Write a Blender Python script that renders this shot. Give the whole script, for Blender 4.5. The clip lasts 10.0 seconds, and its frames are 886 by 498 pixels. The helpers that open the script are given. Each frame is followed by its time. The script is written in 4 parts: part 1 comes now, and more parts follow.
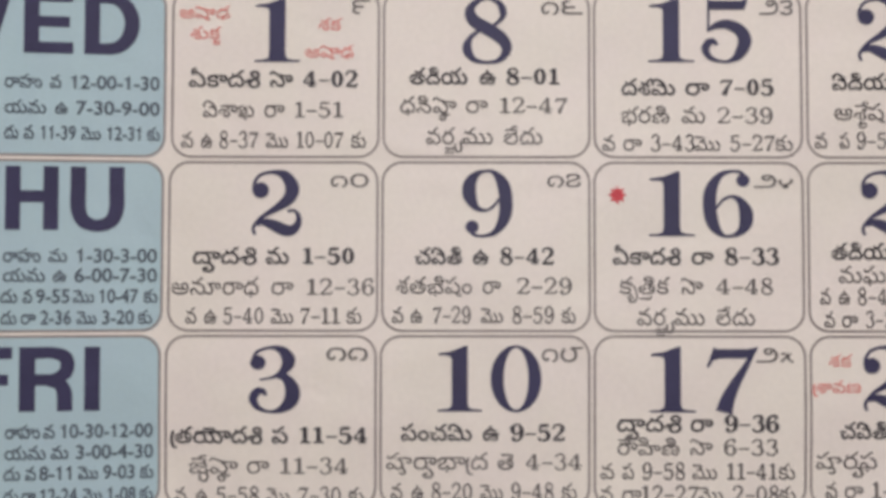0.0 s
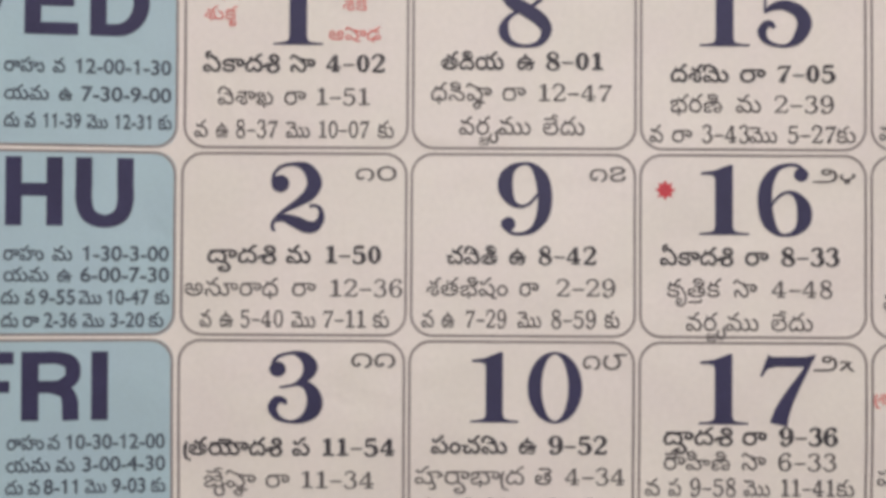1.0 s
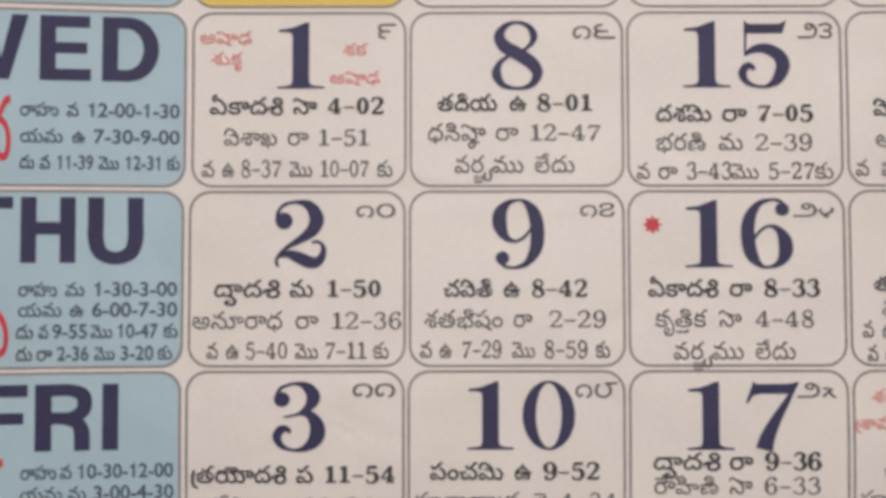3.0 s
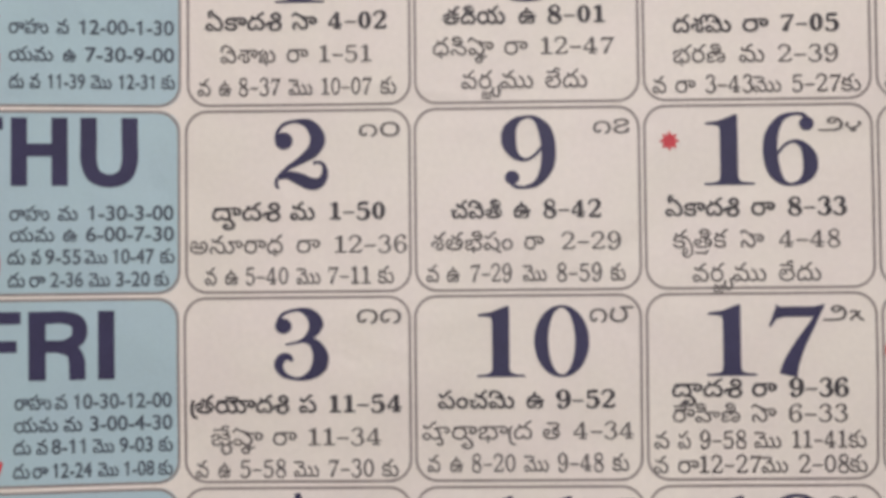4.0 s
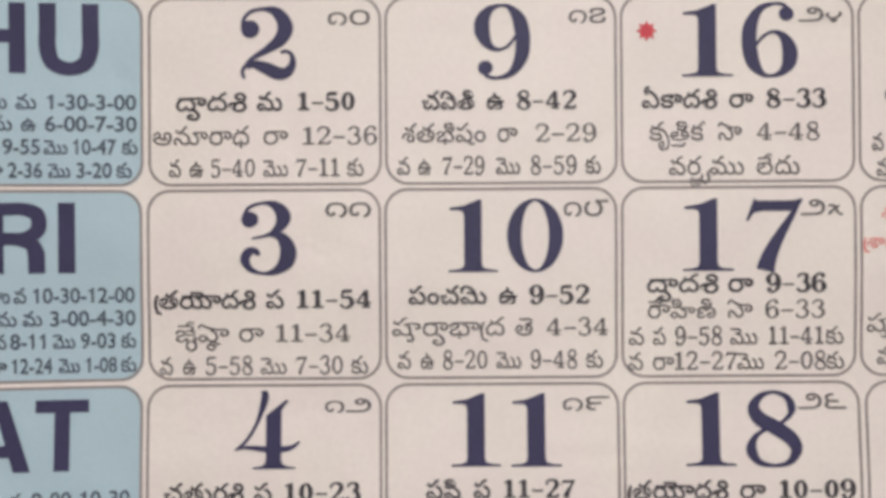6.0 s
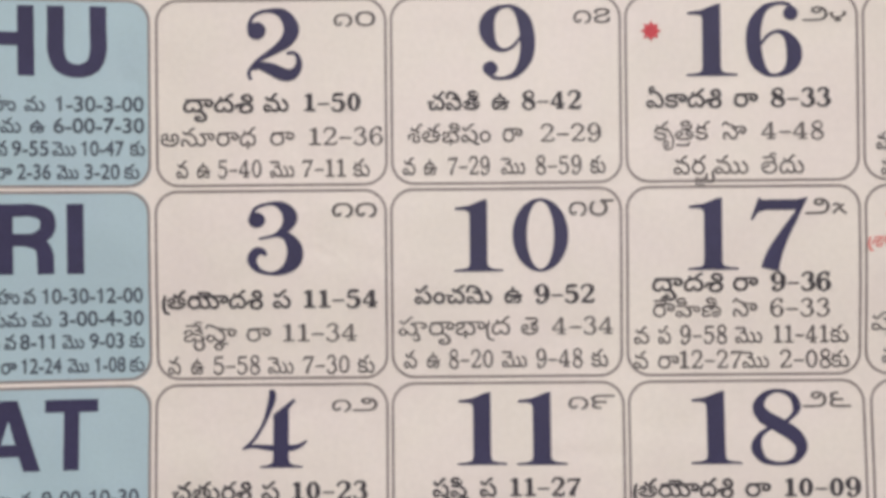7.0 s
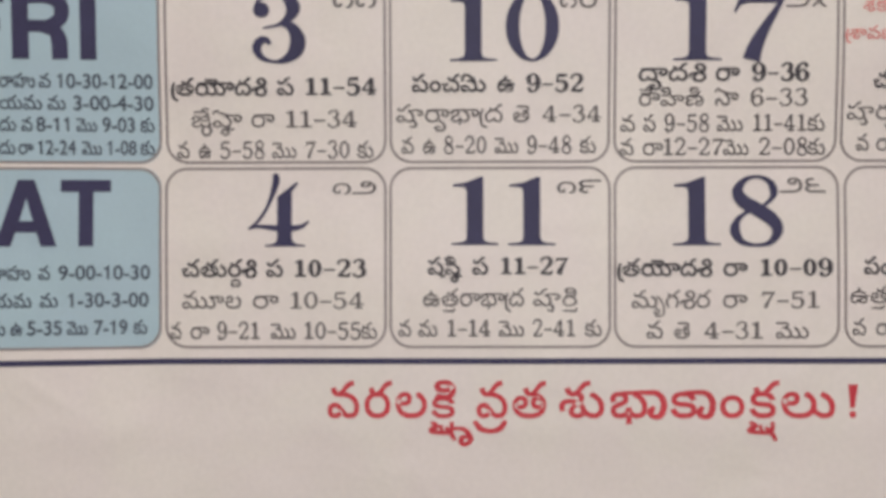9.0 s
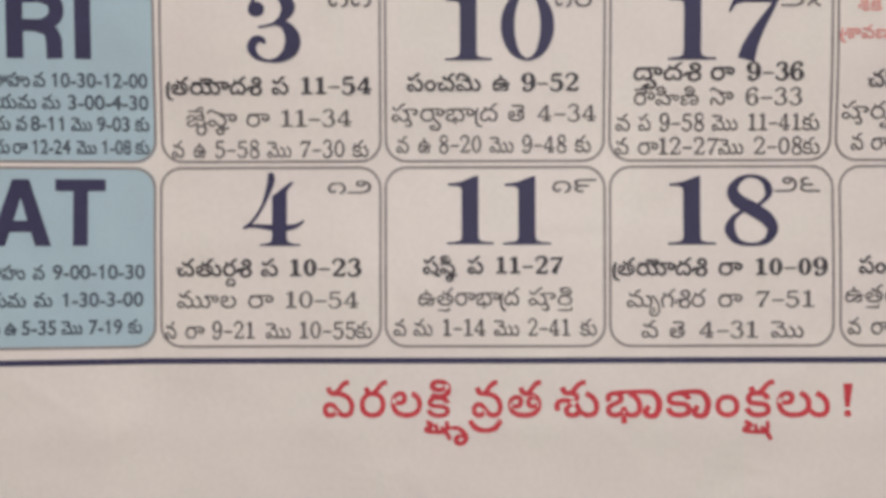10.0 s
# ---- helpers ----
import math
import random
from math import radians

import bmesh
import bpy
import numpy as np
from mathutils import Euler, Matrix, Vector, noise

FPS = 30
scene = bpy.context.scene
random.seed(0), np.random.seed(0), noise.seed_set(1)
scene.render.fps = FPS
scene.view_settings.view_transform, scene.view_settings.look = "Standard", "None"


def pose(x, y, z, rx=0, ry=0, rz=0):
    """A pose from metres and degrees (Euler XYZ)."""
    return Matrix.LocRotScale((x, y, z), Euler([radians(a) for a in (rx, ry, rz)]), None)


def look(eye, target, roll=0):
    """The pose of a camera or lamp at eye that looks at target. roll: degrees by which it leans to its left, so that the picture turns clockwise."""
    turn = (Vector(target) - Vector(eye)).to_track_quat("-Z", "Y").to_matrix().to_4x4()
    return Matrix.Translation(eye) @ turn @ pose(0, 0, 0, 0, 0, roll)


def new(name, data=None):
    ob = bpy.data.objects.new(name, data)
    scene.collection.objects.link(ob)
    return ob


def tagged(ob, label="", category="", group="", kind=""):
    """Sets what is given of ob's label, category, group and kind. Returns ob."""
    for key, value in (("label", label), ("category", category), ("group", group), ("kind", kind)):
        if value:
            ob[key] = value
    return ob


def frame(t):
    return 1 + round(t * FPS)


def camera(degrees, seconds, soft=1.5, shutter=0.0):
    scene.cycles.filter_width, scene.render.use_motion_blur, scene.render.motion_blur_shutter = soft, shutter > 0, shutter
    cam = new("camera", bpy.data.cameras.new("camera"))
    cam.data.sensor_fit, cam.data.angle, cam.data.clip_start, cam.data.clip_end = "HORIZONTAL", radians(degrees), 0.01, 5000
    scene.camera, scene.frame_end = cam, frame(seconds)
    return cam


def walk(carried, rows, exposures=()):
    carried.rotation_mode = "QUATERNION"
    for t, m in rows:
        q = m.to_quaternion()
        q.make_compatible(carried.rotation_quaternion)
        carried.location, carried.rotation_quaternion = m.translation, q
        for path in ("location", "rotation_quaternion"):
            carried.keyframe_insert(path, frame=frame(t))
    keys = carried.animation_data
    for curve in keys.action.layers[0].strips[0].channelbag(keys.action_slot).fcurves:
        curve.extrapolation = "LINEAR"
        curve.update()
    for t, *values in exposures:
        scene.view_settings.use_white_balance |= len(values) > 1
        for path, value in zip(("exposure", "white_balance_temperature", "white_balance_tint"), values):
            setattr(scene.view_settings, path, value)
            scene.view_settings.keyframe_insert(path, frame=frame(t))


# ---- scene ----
from functools import lru_cache
from mathutils.geometry import delaunay_2d_cdt, interpolate_bezier, tessellate_polygon

# ---- camera and its way ----
cam = camera(66.0, 10.0, soft=4.0)
# seconds, eye in metres, yaw to the left, pitch up and roll in degrees
PATH = [
    (0, -0.05277, -0.17526, 0.03690, 0.017, 1.551, 0.082),
    (0.5, -0.05663, -0.15974, 0.03855, -0.128, 0.694, 0.080),
    (1, -0.06038, -0.16267, 0.03924, 0.172, 0.726, 0.307),
    (1.5, -0.05908, -0.16728, 0.04023, 0.240, 0.208, -0.094),
    (2, -0.05817, -0.17304, 0.04053, -0.029, 1.294, 0.175),
    (2.5, -0.05791, -0.17128, 0.04277, 0.051, 1.487, 0.148),
    (2.7, -0.05865, -0.17045, 0.04401, -0.020, 1.666, 0.126),
    (3.8, -0.06154, -0.16530, 0.04314, 0.639, 2.128, -0.793),
    (4, -0.05983, -0.16210, 0.02701, 0.750, 1.238, -0.556),
    (4.2, -0.05918, -0.16006, 0.00624, 1.164, 0.723, 0.223),
    (4.5, -0.05652, -0.16220, 0.00051, 0.241, 0.809, -0.412),
    (5, -0.05425, -0.15810, 0.00288, 0.041, 0.288, -0.180),
    (5.5, -0.05466, -0.15751, 0.00408, -0.034, 0.418, -0.304),
    (7, -0.05575, -0.15865, 0.00450, 0.366, 0.332, -0.543),
    (7.5, -0.05690, -0.16083, 0.00002, 0.575, 0.345, -0.477),
    (7.7, -0.06027, -0.16625, -0.01552, 1.840, -0.259, -1.137),
    (7.9, -0.05603, -0.16914, -0.02615, 2.758, -0.955, -1.548),
    (8, -0.05623, -0.17090, -0.03507, 1.284, -1.647, -0.968),
    (8.2, -0.05081, -0.17113, -0.04127, 0.490, -1.295, -0.392),
    (8.5, -0.05109, -0.16805, -0.04635, 0.514, -0.629, 0.037),
    (9, -0.05471, -0.16727, -0.04116, 0.424, -1.546, -0.131),
    (9.5, -0.05383, -0.16709, -0.04127, 0.328, -1.746, -0.092),
    (10, -0.05387, -0.16721, -0.04141, 0.305, -1.518, -0.152),
]


def hand(x, y, z, yaw, pitch, roll):
    return pose(x, y, z, 90 + pitch, 0, yaw) @ pose(0, 0, 0, 0, 0, roll)


walk(cam, [(t, hand(*p)) for t, *p in PATH], exposures=[(0.0, 0.01), (2.7, 0.01), (4.1, 0.05), (4.8, 0.16), (7.72, 0.18), (7.98, -0.02), (10.0, -0.02)])

# ---- light: two added lamps, sources unseen: broad one behind the camera, long one overhead ----
world = bpy.data.worlds.new("world")
scene.world = world
world.use_nodes = True
sky = world.node_tree.nodes.new("ShaderNodeTexSky")
sky.sky_type, sky.sun_disc = "NISHITA", False
sky.sun_elevation, sky.sun_rotation = radians(40), radians(160)
world.node_tree.links.new(sky.outputs[0], world.node_tree.nodes["Background"].inputs[0])
world.node_tree.nodes["Background"].inputs[1].default_value = 0.1


def area_lamp(name, m, width, height, watts, colour):
    data = bpy.data.lights.new(name, "AREA")
    data.shape, data.size, data.size_y, data.energy, data.color = "RECTANGLE", width, height, watts, colour
    ob = new(name, data)
    ob.matrix_basis = m
    return ob


area_lamp("added_front_lamp", look((0.3, -2.80, 0.45), (0.3, 0.0, 0.2)), 1.5, 1.2, 23.5, (1.0, 0.97, 0.98))
# added overhead so the sheet's swells shade; no fixture is known
area_lamp("added_overhead_lamp", look((0.0, -0.5, 1.32), (0.0, -0.5, -1.0)), 1.15, 0.05, 14.0, (1.0, 0.95, 0.93))


# ---- materials ----
def material(name, colour, rough=0.6, metal=0.0, vary=0.06, scale=900.0, broad=18.0, bump=0.0, bump_scale=600.0, deep=0.0002, crumple=0.0, gloss=0.5, second=None):
    """A surface whose colour varies at two sizes, a fine grain and broad soft patches."""
    mat = bpy.data.materials.new(name)
    mat.use_nodes = True
    nodes, links = mat.node_tree.nodes, mat.node_tree.links
    bsdf = nodes["Principled BSDF"]
    bsdf.inputs["Roughness"].default_value = rough
    bsdf.inputs["Metallic"].default_value = metal
    bsdf.inputs["Specular IOR Level"].default_value = gloss
    where = nodes.new("ShaderNodeTexCoord")
    mixed = None
    for size, detail in ((scale, 3.0), (broad, 2.0)):
        tex = nodes.new("ShaderNodeTexNoise")
        tex.inputs["Scale"].default_value, tex.inputs["Detail"].default_value = size, detail
        links.new(where.outputs["Object"], tex.inputs["Vector"])
        span = nodes.new("ShaderNodeMapRange")
        span.inputs["From Min"].default_value, span.inputs["From Max"].default_value = 0.3, 0.7
        span.inputs["To Min"].default_value, span.inputs["To Max"].default_value = 1 - vary, 1 + vary
        links.new(tex.outputs["Fac"], span.inputs["Value"])
        if mixed is None:
            mixed = span.outputs["Result"]
        else:
            both = nodes.new("ShaderNodeMath")
            both.operation = "MULTIPLY"
            links.new(mixed, both.inputs[0])
            links.new(span.outputs["Result"], both.inputs[1])
            mixed = both.outputs[0]
    tint = nodes.new("ShaderNodeMix")
    tint.data_type, tint.blend_type = "RGBA", "MULTIPLY"
    tint.inputs["Factor"].default_value = 1.0
    tint.inputs["A"].default_value = (*colour, 1.0)
    if second:
        patch = nodes.new("ShaderNodeTexNoise")
        patch.inputs["Scale"].default_value, patch.inputs["Detail"].default_value = 46.0, 3.0
        links.new(where.outputs["Object"], patch.inputs["Vector"])
        share = nodes.new("ShaderNodeMapRange")
        share.inputs["From Min"].default_value, share.inputs["From Max"].default_value = 0.38, 0.62
        links.new(patch.outputs["Fac"], share.inputs["Value"])
        stain = nodes.new("ShaderNodeMix")
        stain.data_type = "RGBA"
        stain.inputs["A"].default_value, stain.inputs["B"].default_value = (*colour, 1.0), (*second, 1.0)
        links.new(share.outputs["Result"], stain.inputs["Factor"])
        links.new(stain.outputs["Result"], tint.inputs["A"])
    links.new(mixed, tint.inputs["B"])
    links.new(tint.outputs["Result"], bsdf.inputs["Base Color"])
    if bump:
        grain = nodes.new("ShaderNodeTexNoise")
        grain.inputs["Scale"].default_value, grain.inputs["Detail"].default_value = bump_scale, 4.0
        links.new(where.outputs["Object"], grain.inputs["Vector"])
        relief = nodes.new("ShaderNodeBump")
        relief.inputs["Strength"].default_value, relief.inputs["Distance"].default_value = bump, deep
        links.new(grain.outputs["Fac"], relief.inputs["Height"])
        links.new(relief.outputs["Normal"], bsdf.inputs["Normal"])
        if crumple:
            fold = nodes.new("ShaderNodeTexNoise")
            fold.inputs["Scale"].default_value, fold.inputs["Detail"].default_value = 34.0, 2.5
            fold.inputs["Distortion"].default_value = 0.6
            links.new(where.outputs["Object"], fold.inputs["Vector"])
            wave = nodes.new("ShaderNodeBump")
            wave.inputs["Strength"].default_value, wave.inputs["Distance"].default_value = 1.0, crumple
            links.new(fold.outputs["Fac"], wave.inputs["Height"])
            links.new(wave.outputs["Normal"], relief.inputs["Normal"])
    return mat


PAPER = material("glossy_paper", (0.752, 0.690, 0.668), rough=0.46, vary=0.025, scale=700, broad=28, bump=0.12, bump_scale=900, crumple=0.0011, second=(0.75, 0.702, 0.660))
BLUE = material("pale_blue_print", (0.385, 0.515, 0.595), rough=0.46, vary=0.025, scale=1400, broad=40, bump=0.1, bump_scale=900, crumple=0.0011, second=(0.39, 0.53, 0.60))
YELLOW = material("yellow_print", (0.72, 0.52, 0.12), rough=0.5, vary=0.02)
NAVY = material("navy_ink", (0.034, 0.031, 0.088), rough=0.55, gloss=0.4, vary=0.10, scale=1200, broad=90)
BOLD_INK = material("bold_black_ink", (0.056, 0.051, 0.061), rough=0.55, gloss=0.3, vary=0.12, scale=1500, broad=120)
BLACK = material("thin_black_ink", (0.120, 0.108, 0.112), rough=0.55, gloss=0.3, vary=0.12, scale=1500, broad=120)
SLATE = material("slate_ink", (0.068, 0.085, 0.117), rough=0.55, gloss=0.3, vary=0.12, scale=1500, broad=120)
GREY = material("grey_ink", (0.25, 0.215, 0.215), rough=0.5, vary=0.10, scale=1500, broad=120)
RED = material("red_ink", (0.56, 0.035, 0.055), rough=0.5, vary=0.06, scale=1500, broad=100)
PALE_RED = material("pale_red_ink", (0.68, 0.19, 0.17), rough=0.5, vary=0.10, scale=1500, broad=200)
PLASTER = material("painted_plaster", (0.66, 0.62, 0.56), rough=0.85, vary=0.05, scale=120, broad=2, bump=0.2, bump_scale=200)
CEILING = material("white_ceiling", (0.78, 0.77, 0.74), rough=0.9, vary=0.03, scale=90, broad=2)
FLOOR = material("stone_floor", (0.34, 0.30, 0.26), rough=0.35, vary=0.1, scale=40, broad=3)

# ---- building helpers; print work is laid out in millimetres across (x) and up (z) the sheet ----
def swell(x, z):
    """How far, in mm, the limp sheet stands proud at a place."""
    s = 0.10 * math.sin(0.055 * x + 0.7) * math.cos(0.043 * z - 0.4) + 0.05 * math.sin(0.13 * z + 0.05 * x)
    s -= 0.62 * math.exp(-(((z + 22) / 17.0) ** 2))
    low, side = max(0.0, -30.0 - z), max(0.0, -122.0 - x)
    s += 0.024 * low * low / (low + 10.0) + 0.09 * side * side / (side + 8.0)
    s += 0.035 * math.sin(0.17 * x - 0.09 * z + 1.1)
    d = (z + 89.0 - 0.012 * x) / 3.2
    return s + 0.16 * math.exp(-d * d) + 0.10 * math.tanh((z + 96 + 0.02 * x) / 7.0)


def sheet_point(x, z, layer):
    return (x / 1000.0, -(swell(x, z) + layer) / 1000.0, z / 1000.0)


class Ink:
    """Flat shapes on the sheet, collected into one mesh. Each shape lies a hair above the one before."""

    def __init__(self, layer=0.09):
        self.verts, self.faces, self.layer, self.count = [], [], layer, 0

    def step(self):
        self.count += 1
        return self.layer + 0.004 * (self.count % 9)

    def shape(self, loops):
        """An outer loop and its holes, as (x, z) pairs in mm."""
        flat = [p for loop in loops for p in loop]
        layer, first = self.step(), len(self.verts)
        tris = tessellate_polygon([[Vector((x, z, 0)) for x, z in loop] for loop in loops])
        filled = sum(abs(area([flat[i] for i in t])) for t in tris)
        wanted = abs(area(loops[0])) - sum(abs(area(l)) for l in loops[1:])
        if abs(filled - wanted) > 0.01 * wanted:
            edges, n = [], 0
            for loop in loops:
                edges += [(n + i, n + (i + 1) % len(loop)) for i in range(len(loop))]
                n += len(loop)
            points, _, found, *_ = delaunay_2d_cdt([Vector(p) for p in flat], edges, [], 1, 1e-5)
            flat = [tuple(p) for p in points]
            middles = [(t, tuple(sum((points[i] for i in t), Vector((0, 0))) / 3)) for t in found]
            tris = [t for t, m in middles if inside(m, loops[0]) and not any(inside(m, l) for l in loops[1:])]
        self.verts += [sheet_point(x, z, layer) for x, z in flat]
        for a, b, c in tris:
            (ax, az), (bx, bz), (cx, cz) = flat[a], flat[b], flat[c]
            turn = (bx - ax) * (cz - az) - (bz - az) * (cx - ax)
            self.faces.append((first + a, first + b, first + c) if turn > 0 else (first + a, first + c, first + b))

    def ribbon(self, left, right, closed=False):
        layer, first, n = self.step(), len(self.verts), len(left)
        for a, b in zip(left, right):
            self.verts += [sheet_point(*a, layer), sheet_point(*b, layer)]
        for i in range(n if closed else n - 1):
            j = (i + 1) % n
            self.faces.append((first + 2 * i, first + 2 * i + 1, first + 2 * j + 1, first + 2 * j))

    def mesh(self, name):
        me = bpy.data.meshes.new(name)
        me.from_pydata(self.verts, [], self.faces)
        me.update()
        return me


def part(name, data, mat, parent, label=""):
    """One mesh object under a thing or a part."""
    if isinstance(data, Ink):
        data = data.mesh(name)
    if isinstance(data, bmesh.types.BMesh):
        bm, data = data, bpy.data.meshes.new(name)
        bm.to_mesh(data)
        bm.free()
    data.materials.append(mat)
    ob = new(name, data)
    ob.parent = parent
    if label:
        ob["label"] = label
    return ob


def box(bm, x0, x1, y0, y1, z0, z1):
    m = Matrix.Translation(((x0 + x1) / 2, (y0 + y1) / 2, (z0 + z1) / 2)) @ Matrix.Diagonal((x1 - x0, y1 - y0, z1 - z0, 1))
    bmesh.ops.create_cube(bm, size=1, matrix=m)


# ---- letters ----
@lru_cache(maxsize=None)
def glyph(ch):
    """The outline of one letter of the built-in font as shapes (outer loop, holes), in ems, and how far it moves the pen."""
    def outlines(text):
        data = bpy.data.curves.new("letter", "FONT")
        data.body = text
        ob = new("letter", data)
        deps = bpy.context.evaluated_depsgraph_get()
        deps.update()
        curve = ob.evaluated_get(deps).to_curve(deps)
        loops = []
        for spline in curve.splines:
            pts = spline.bezier_points
            loop = []
            for i, a in enumerate(pts):
                b = pts[(i + 1) % len(pts)]
                bent = (a.handle_right - a.co).cross(b.co - a.co).length + (b.handle_left - b.co).cross(b.co - a.co).length
                for p in interpolate_bezier(a.co, a.handle_right, b.handle_left, b.co, 5 if bent > 1e-6 else 2)[:-1]:
                    if not loop or (p.xy - Vector(loop[-1])).length > 1e-4:
                        loop.append((p.x, p.y))
            if len(loop) > 2 and (Vector(loop[0]) - Vector(loop[-1])).length < 1e-4:
                loop.pop()
            if len(loop) > 2:
                loops.append(loop)
        ob.evaluated_get(deps).to_curve_clear()
        bpy.data.objects.remove(ob)
        bpy.data.curves.remove(data)
        return loops

    loops = outlines(ch)
    pen = max(x for loop in outlines(ch + "I")[-1:] for x, _ in loop) - max(x for loop in outlines("I") for x, _ in loop)
    return sorted_shapes(loops), pen


def area(loop):
    return 0.5 * sum(a[0] * b[1] - b[0] * a[1] for a, b in zip(loop, loop[1:] + loop[:1]))


def inside(p, loop):
    hit = False
    for (ax, ay), (bx, by) in zip(loop, loop[1:] + loop[:1]):
        if (ay > p[1]) != (by > p[1]) and p[0] < (bx - ax) * (p[1] - ay) / (by - ay) + ax:
            hit = not hit
    return hit


def sorted_shapes(loops):
    if not loops:
        return []
    sign = math.copysign(1, area(max(loops, key=lambda l: abs(area(l)))))
    solid = [l for l in loops if area(l) * sign > 0]
    shapes = [[l] for l in solid]
    for hole in (l for l in loops if area(l) * sign <= 0):
        homes = [s for s in shapes if inside(hole[0], s[0])]
        if homes:
            min(homes, key=lambda s: abs(area(s[0]))).append(hole)
    return shapes


def grown(loop, d, sign):
    """A loop pushed outwards by d, with mitred corners."""
    out, n = [], len(loop)
    for i in range(n):
        a, b, c = Vector(loop[i - 1]), Vector(loop[i]), Vector(loop[(i + 1) % n])
        u, v = (b - a).normalized(), (c - b).normalized()
        nu, nv = Vector((u.y, -u.x)) * sign, Vector((v.y, -v.x)) * sign
        m = nu + nv
        m = m.normalized() if m.length > 0.2 else nu
        out.append(tuple(b + m * (d / max(0.45, m.dot(nu)))))
    return out


def weighted(shapes, d):
    if not shapes or abs(d) < 1e-6:
        return shapes
    out = []
    for loops in shapes:
        sign = math.copysign(1, area(loops[0]))
        out.append([grown(l, d, sign) for l in loops])
    return out


def moved(shapes, dx=0.0, dy=0.0, sx=1.0, sy=1.0):
    return [[[(x * sx + dx, y * sy + dy) for x, y in loop] for loop in loops] for loops in shapes]


def bounds(shapes):
    pts = [p for s in shapes for p in (s[1] + s[2] if s[0] in ("band", "ring") else s[0])]
    xs, ys = [p[0] for p in pts], [p[1] for p in pts]
    return min(xs), max(xs), min(ys), max(ys)


def brush(points, closed=False, fine=6):
    """A stroke through (x, y, width) as one shape, or a ring when closed."""
    pts = [Vector(p) for p in points]
    n = len(pts)
    path = []
    for i in range(n if closed else n - 1):
        if closed:
            a, b, c, d = (pts[(i + k) % n] for k in (-1, 0, 1, 2))
        else:
            a, b, c, d = pts[max(i - 1, 0)], pts[i], pts[i + 1], pts[min(i + 2, n - 1)]
        for k in range(fine):
            t = k / fine
            path.append(0.5 * (2 * b + (c - a) * t + (2 * a - 5 * b + 4 * c - d) * t * t + (3 * b - a - 3 * c + d) * t ** 3))
    if not closed:
        path.append(pts[-1])
    left, right = [], []
    m = len(path)
    for i, p in enumerate(path):
        ahead = path[(i + 1) % m] if closed or i < m - 1 else p
        back = path[i - 1] if closed or i else p
        way = (ahead - back).xy.normalized()
        side = Vector((-way.y, way.x)) * max(p.z, 0.01) / 2
        left.append(tuple(p.xy + side))
        right.append(tuple(p.xy - side))
    return ("ring" if closed else "band", left, right)


def disc(x, y, r, n=18):
    return [[(x + r * math.cos(2 * math.pi * k / n), y + r * math.sin(2 * math.pi * k / n)) for k in range(n)]]


SIX = [(0.66, 0.90, 0.03), (0.56, 0.985, 0.05), (0.42, 1.0, 0.05), (0.25, 0.93, 0.10), (0.125, 0.72, 0.18), (0.10, 0.45, 0.20),
       (0.15, 0.19, 0.18), (0.27, 0.03, 0.08), (0.39, 0.0, 0.045), (0.53, 0.05, 0.10), (0.63, 0.19, 0.19), (0.635, 0.38, 0.20),
       (0.55, 0.55, 0.11), (0.42, 0.61, 0.05), (0.29, 0.55, 0.045), (0.19, 0.42, 0.04)]
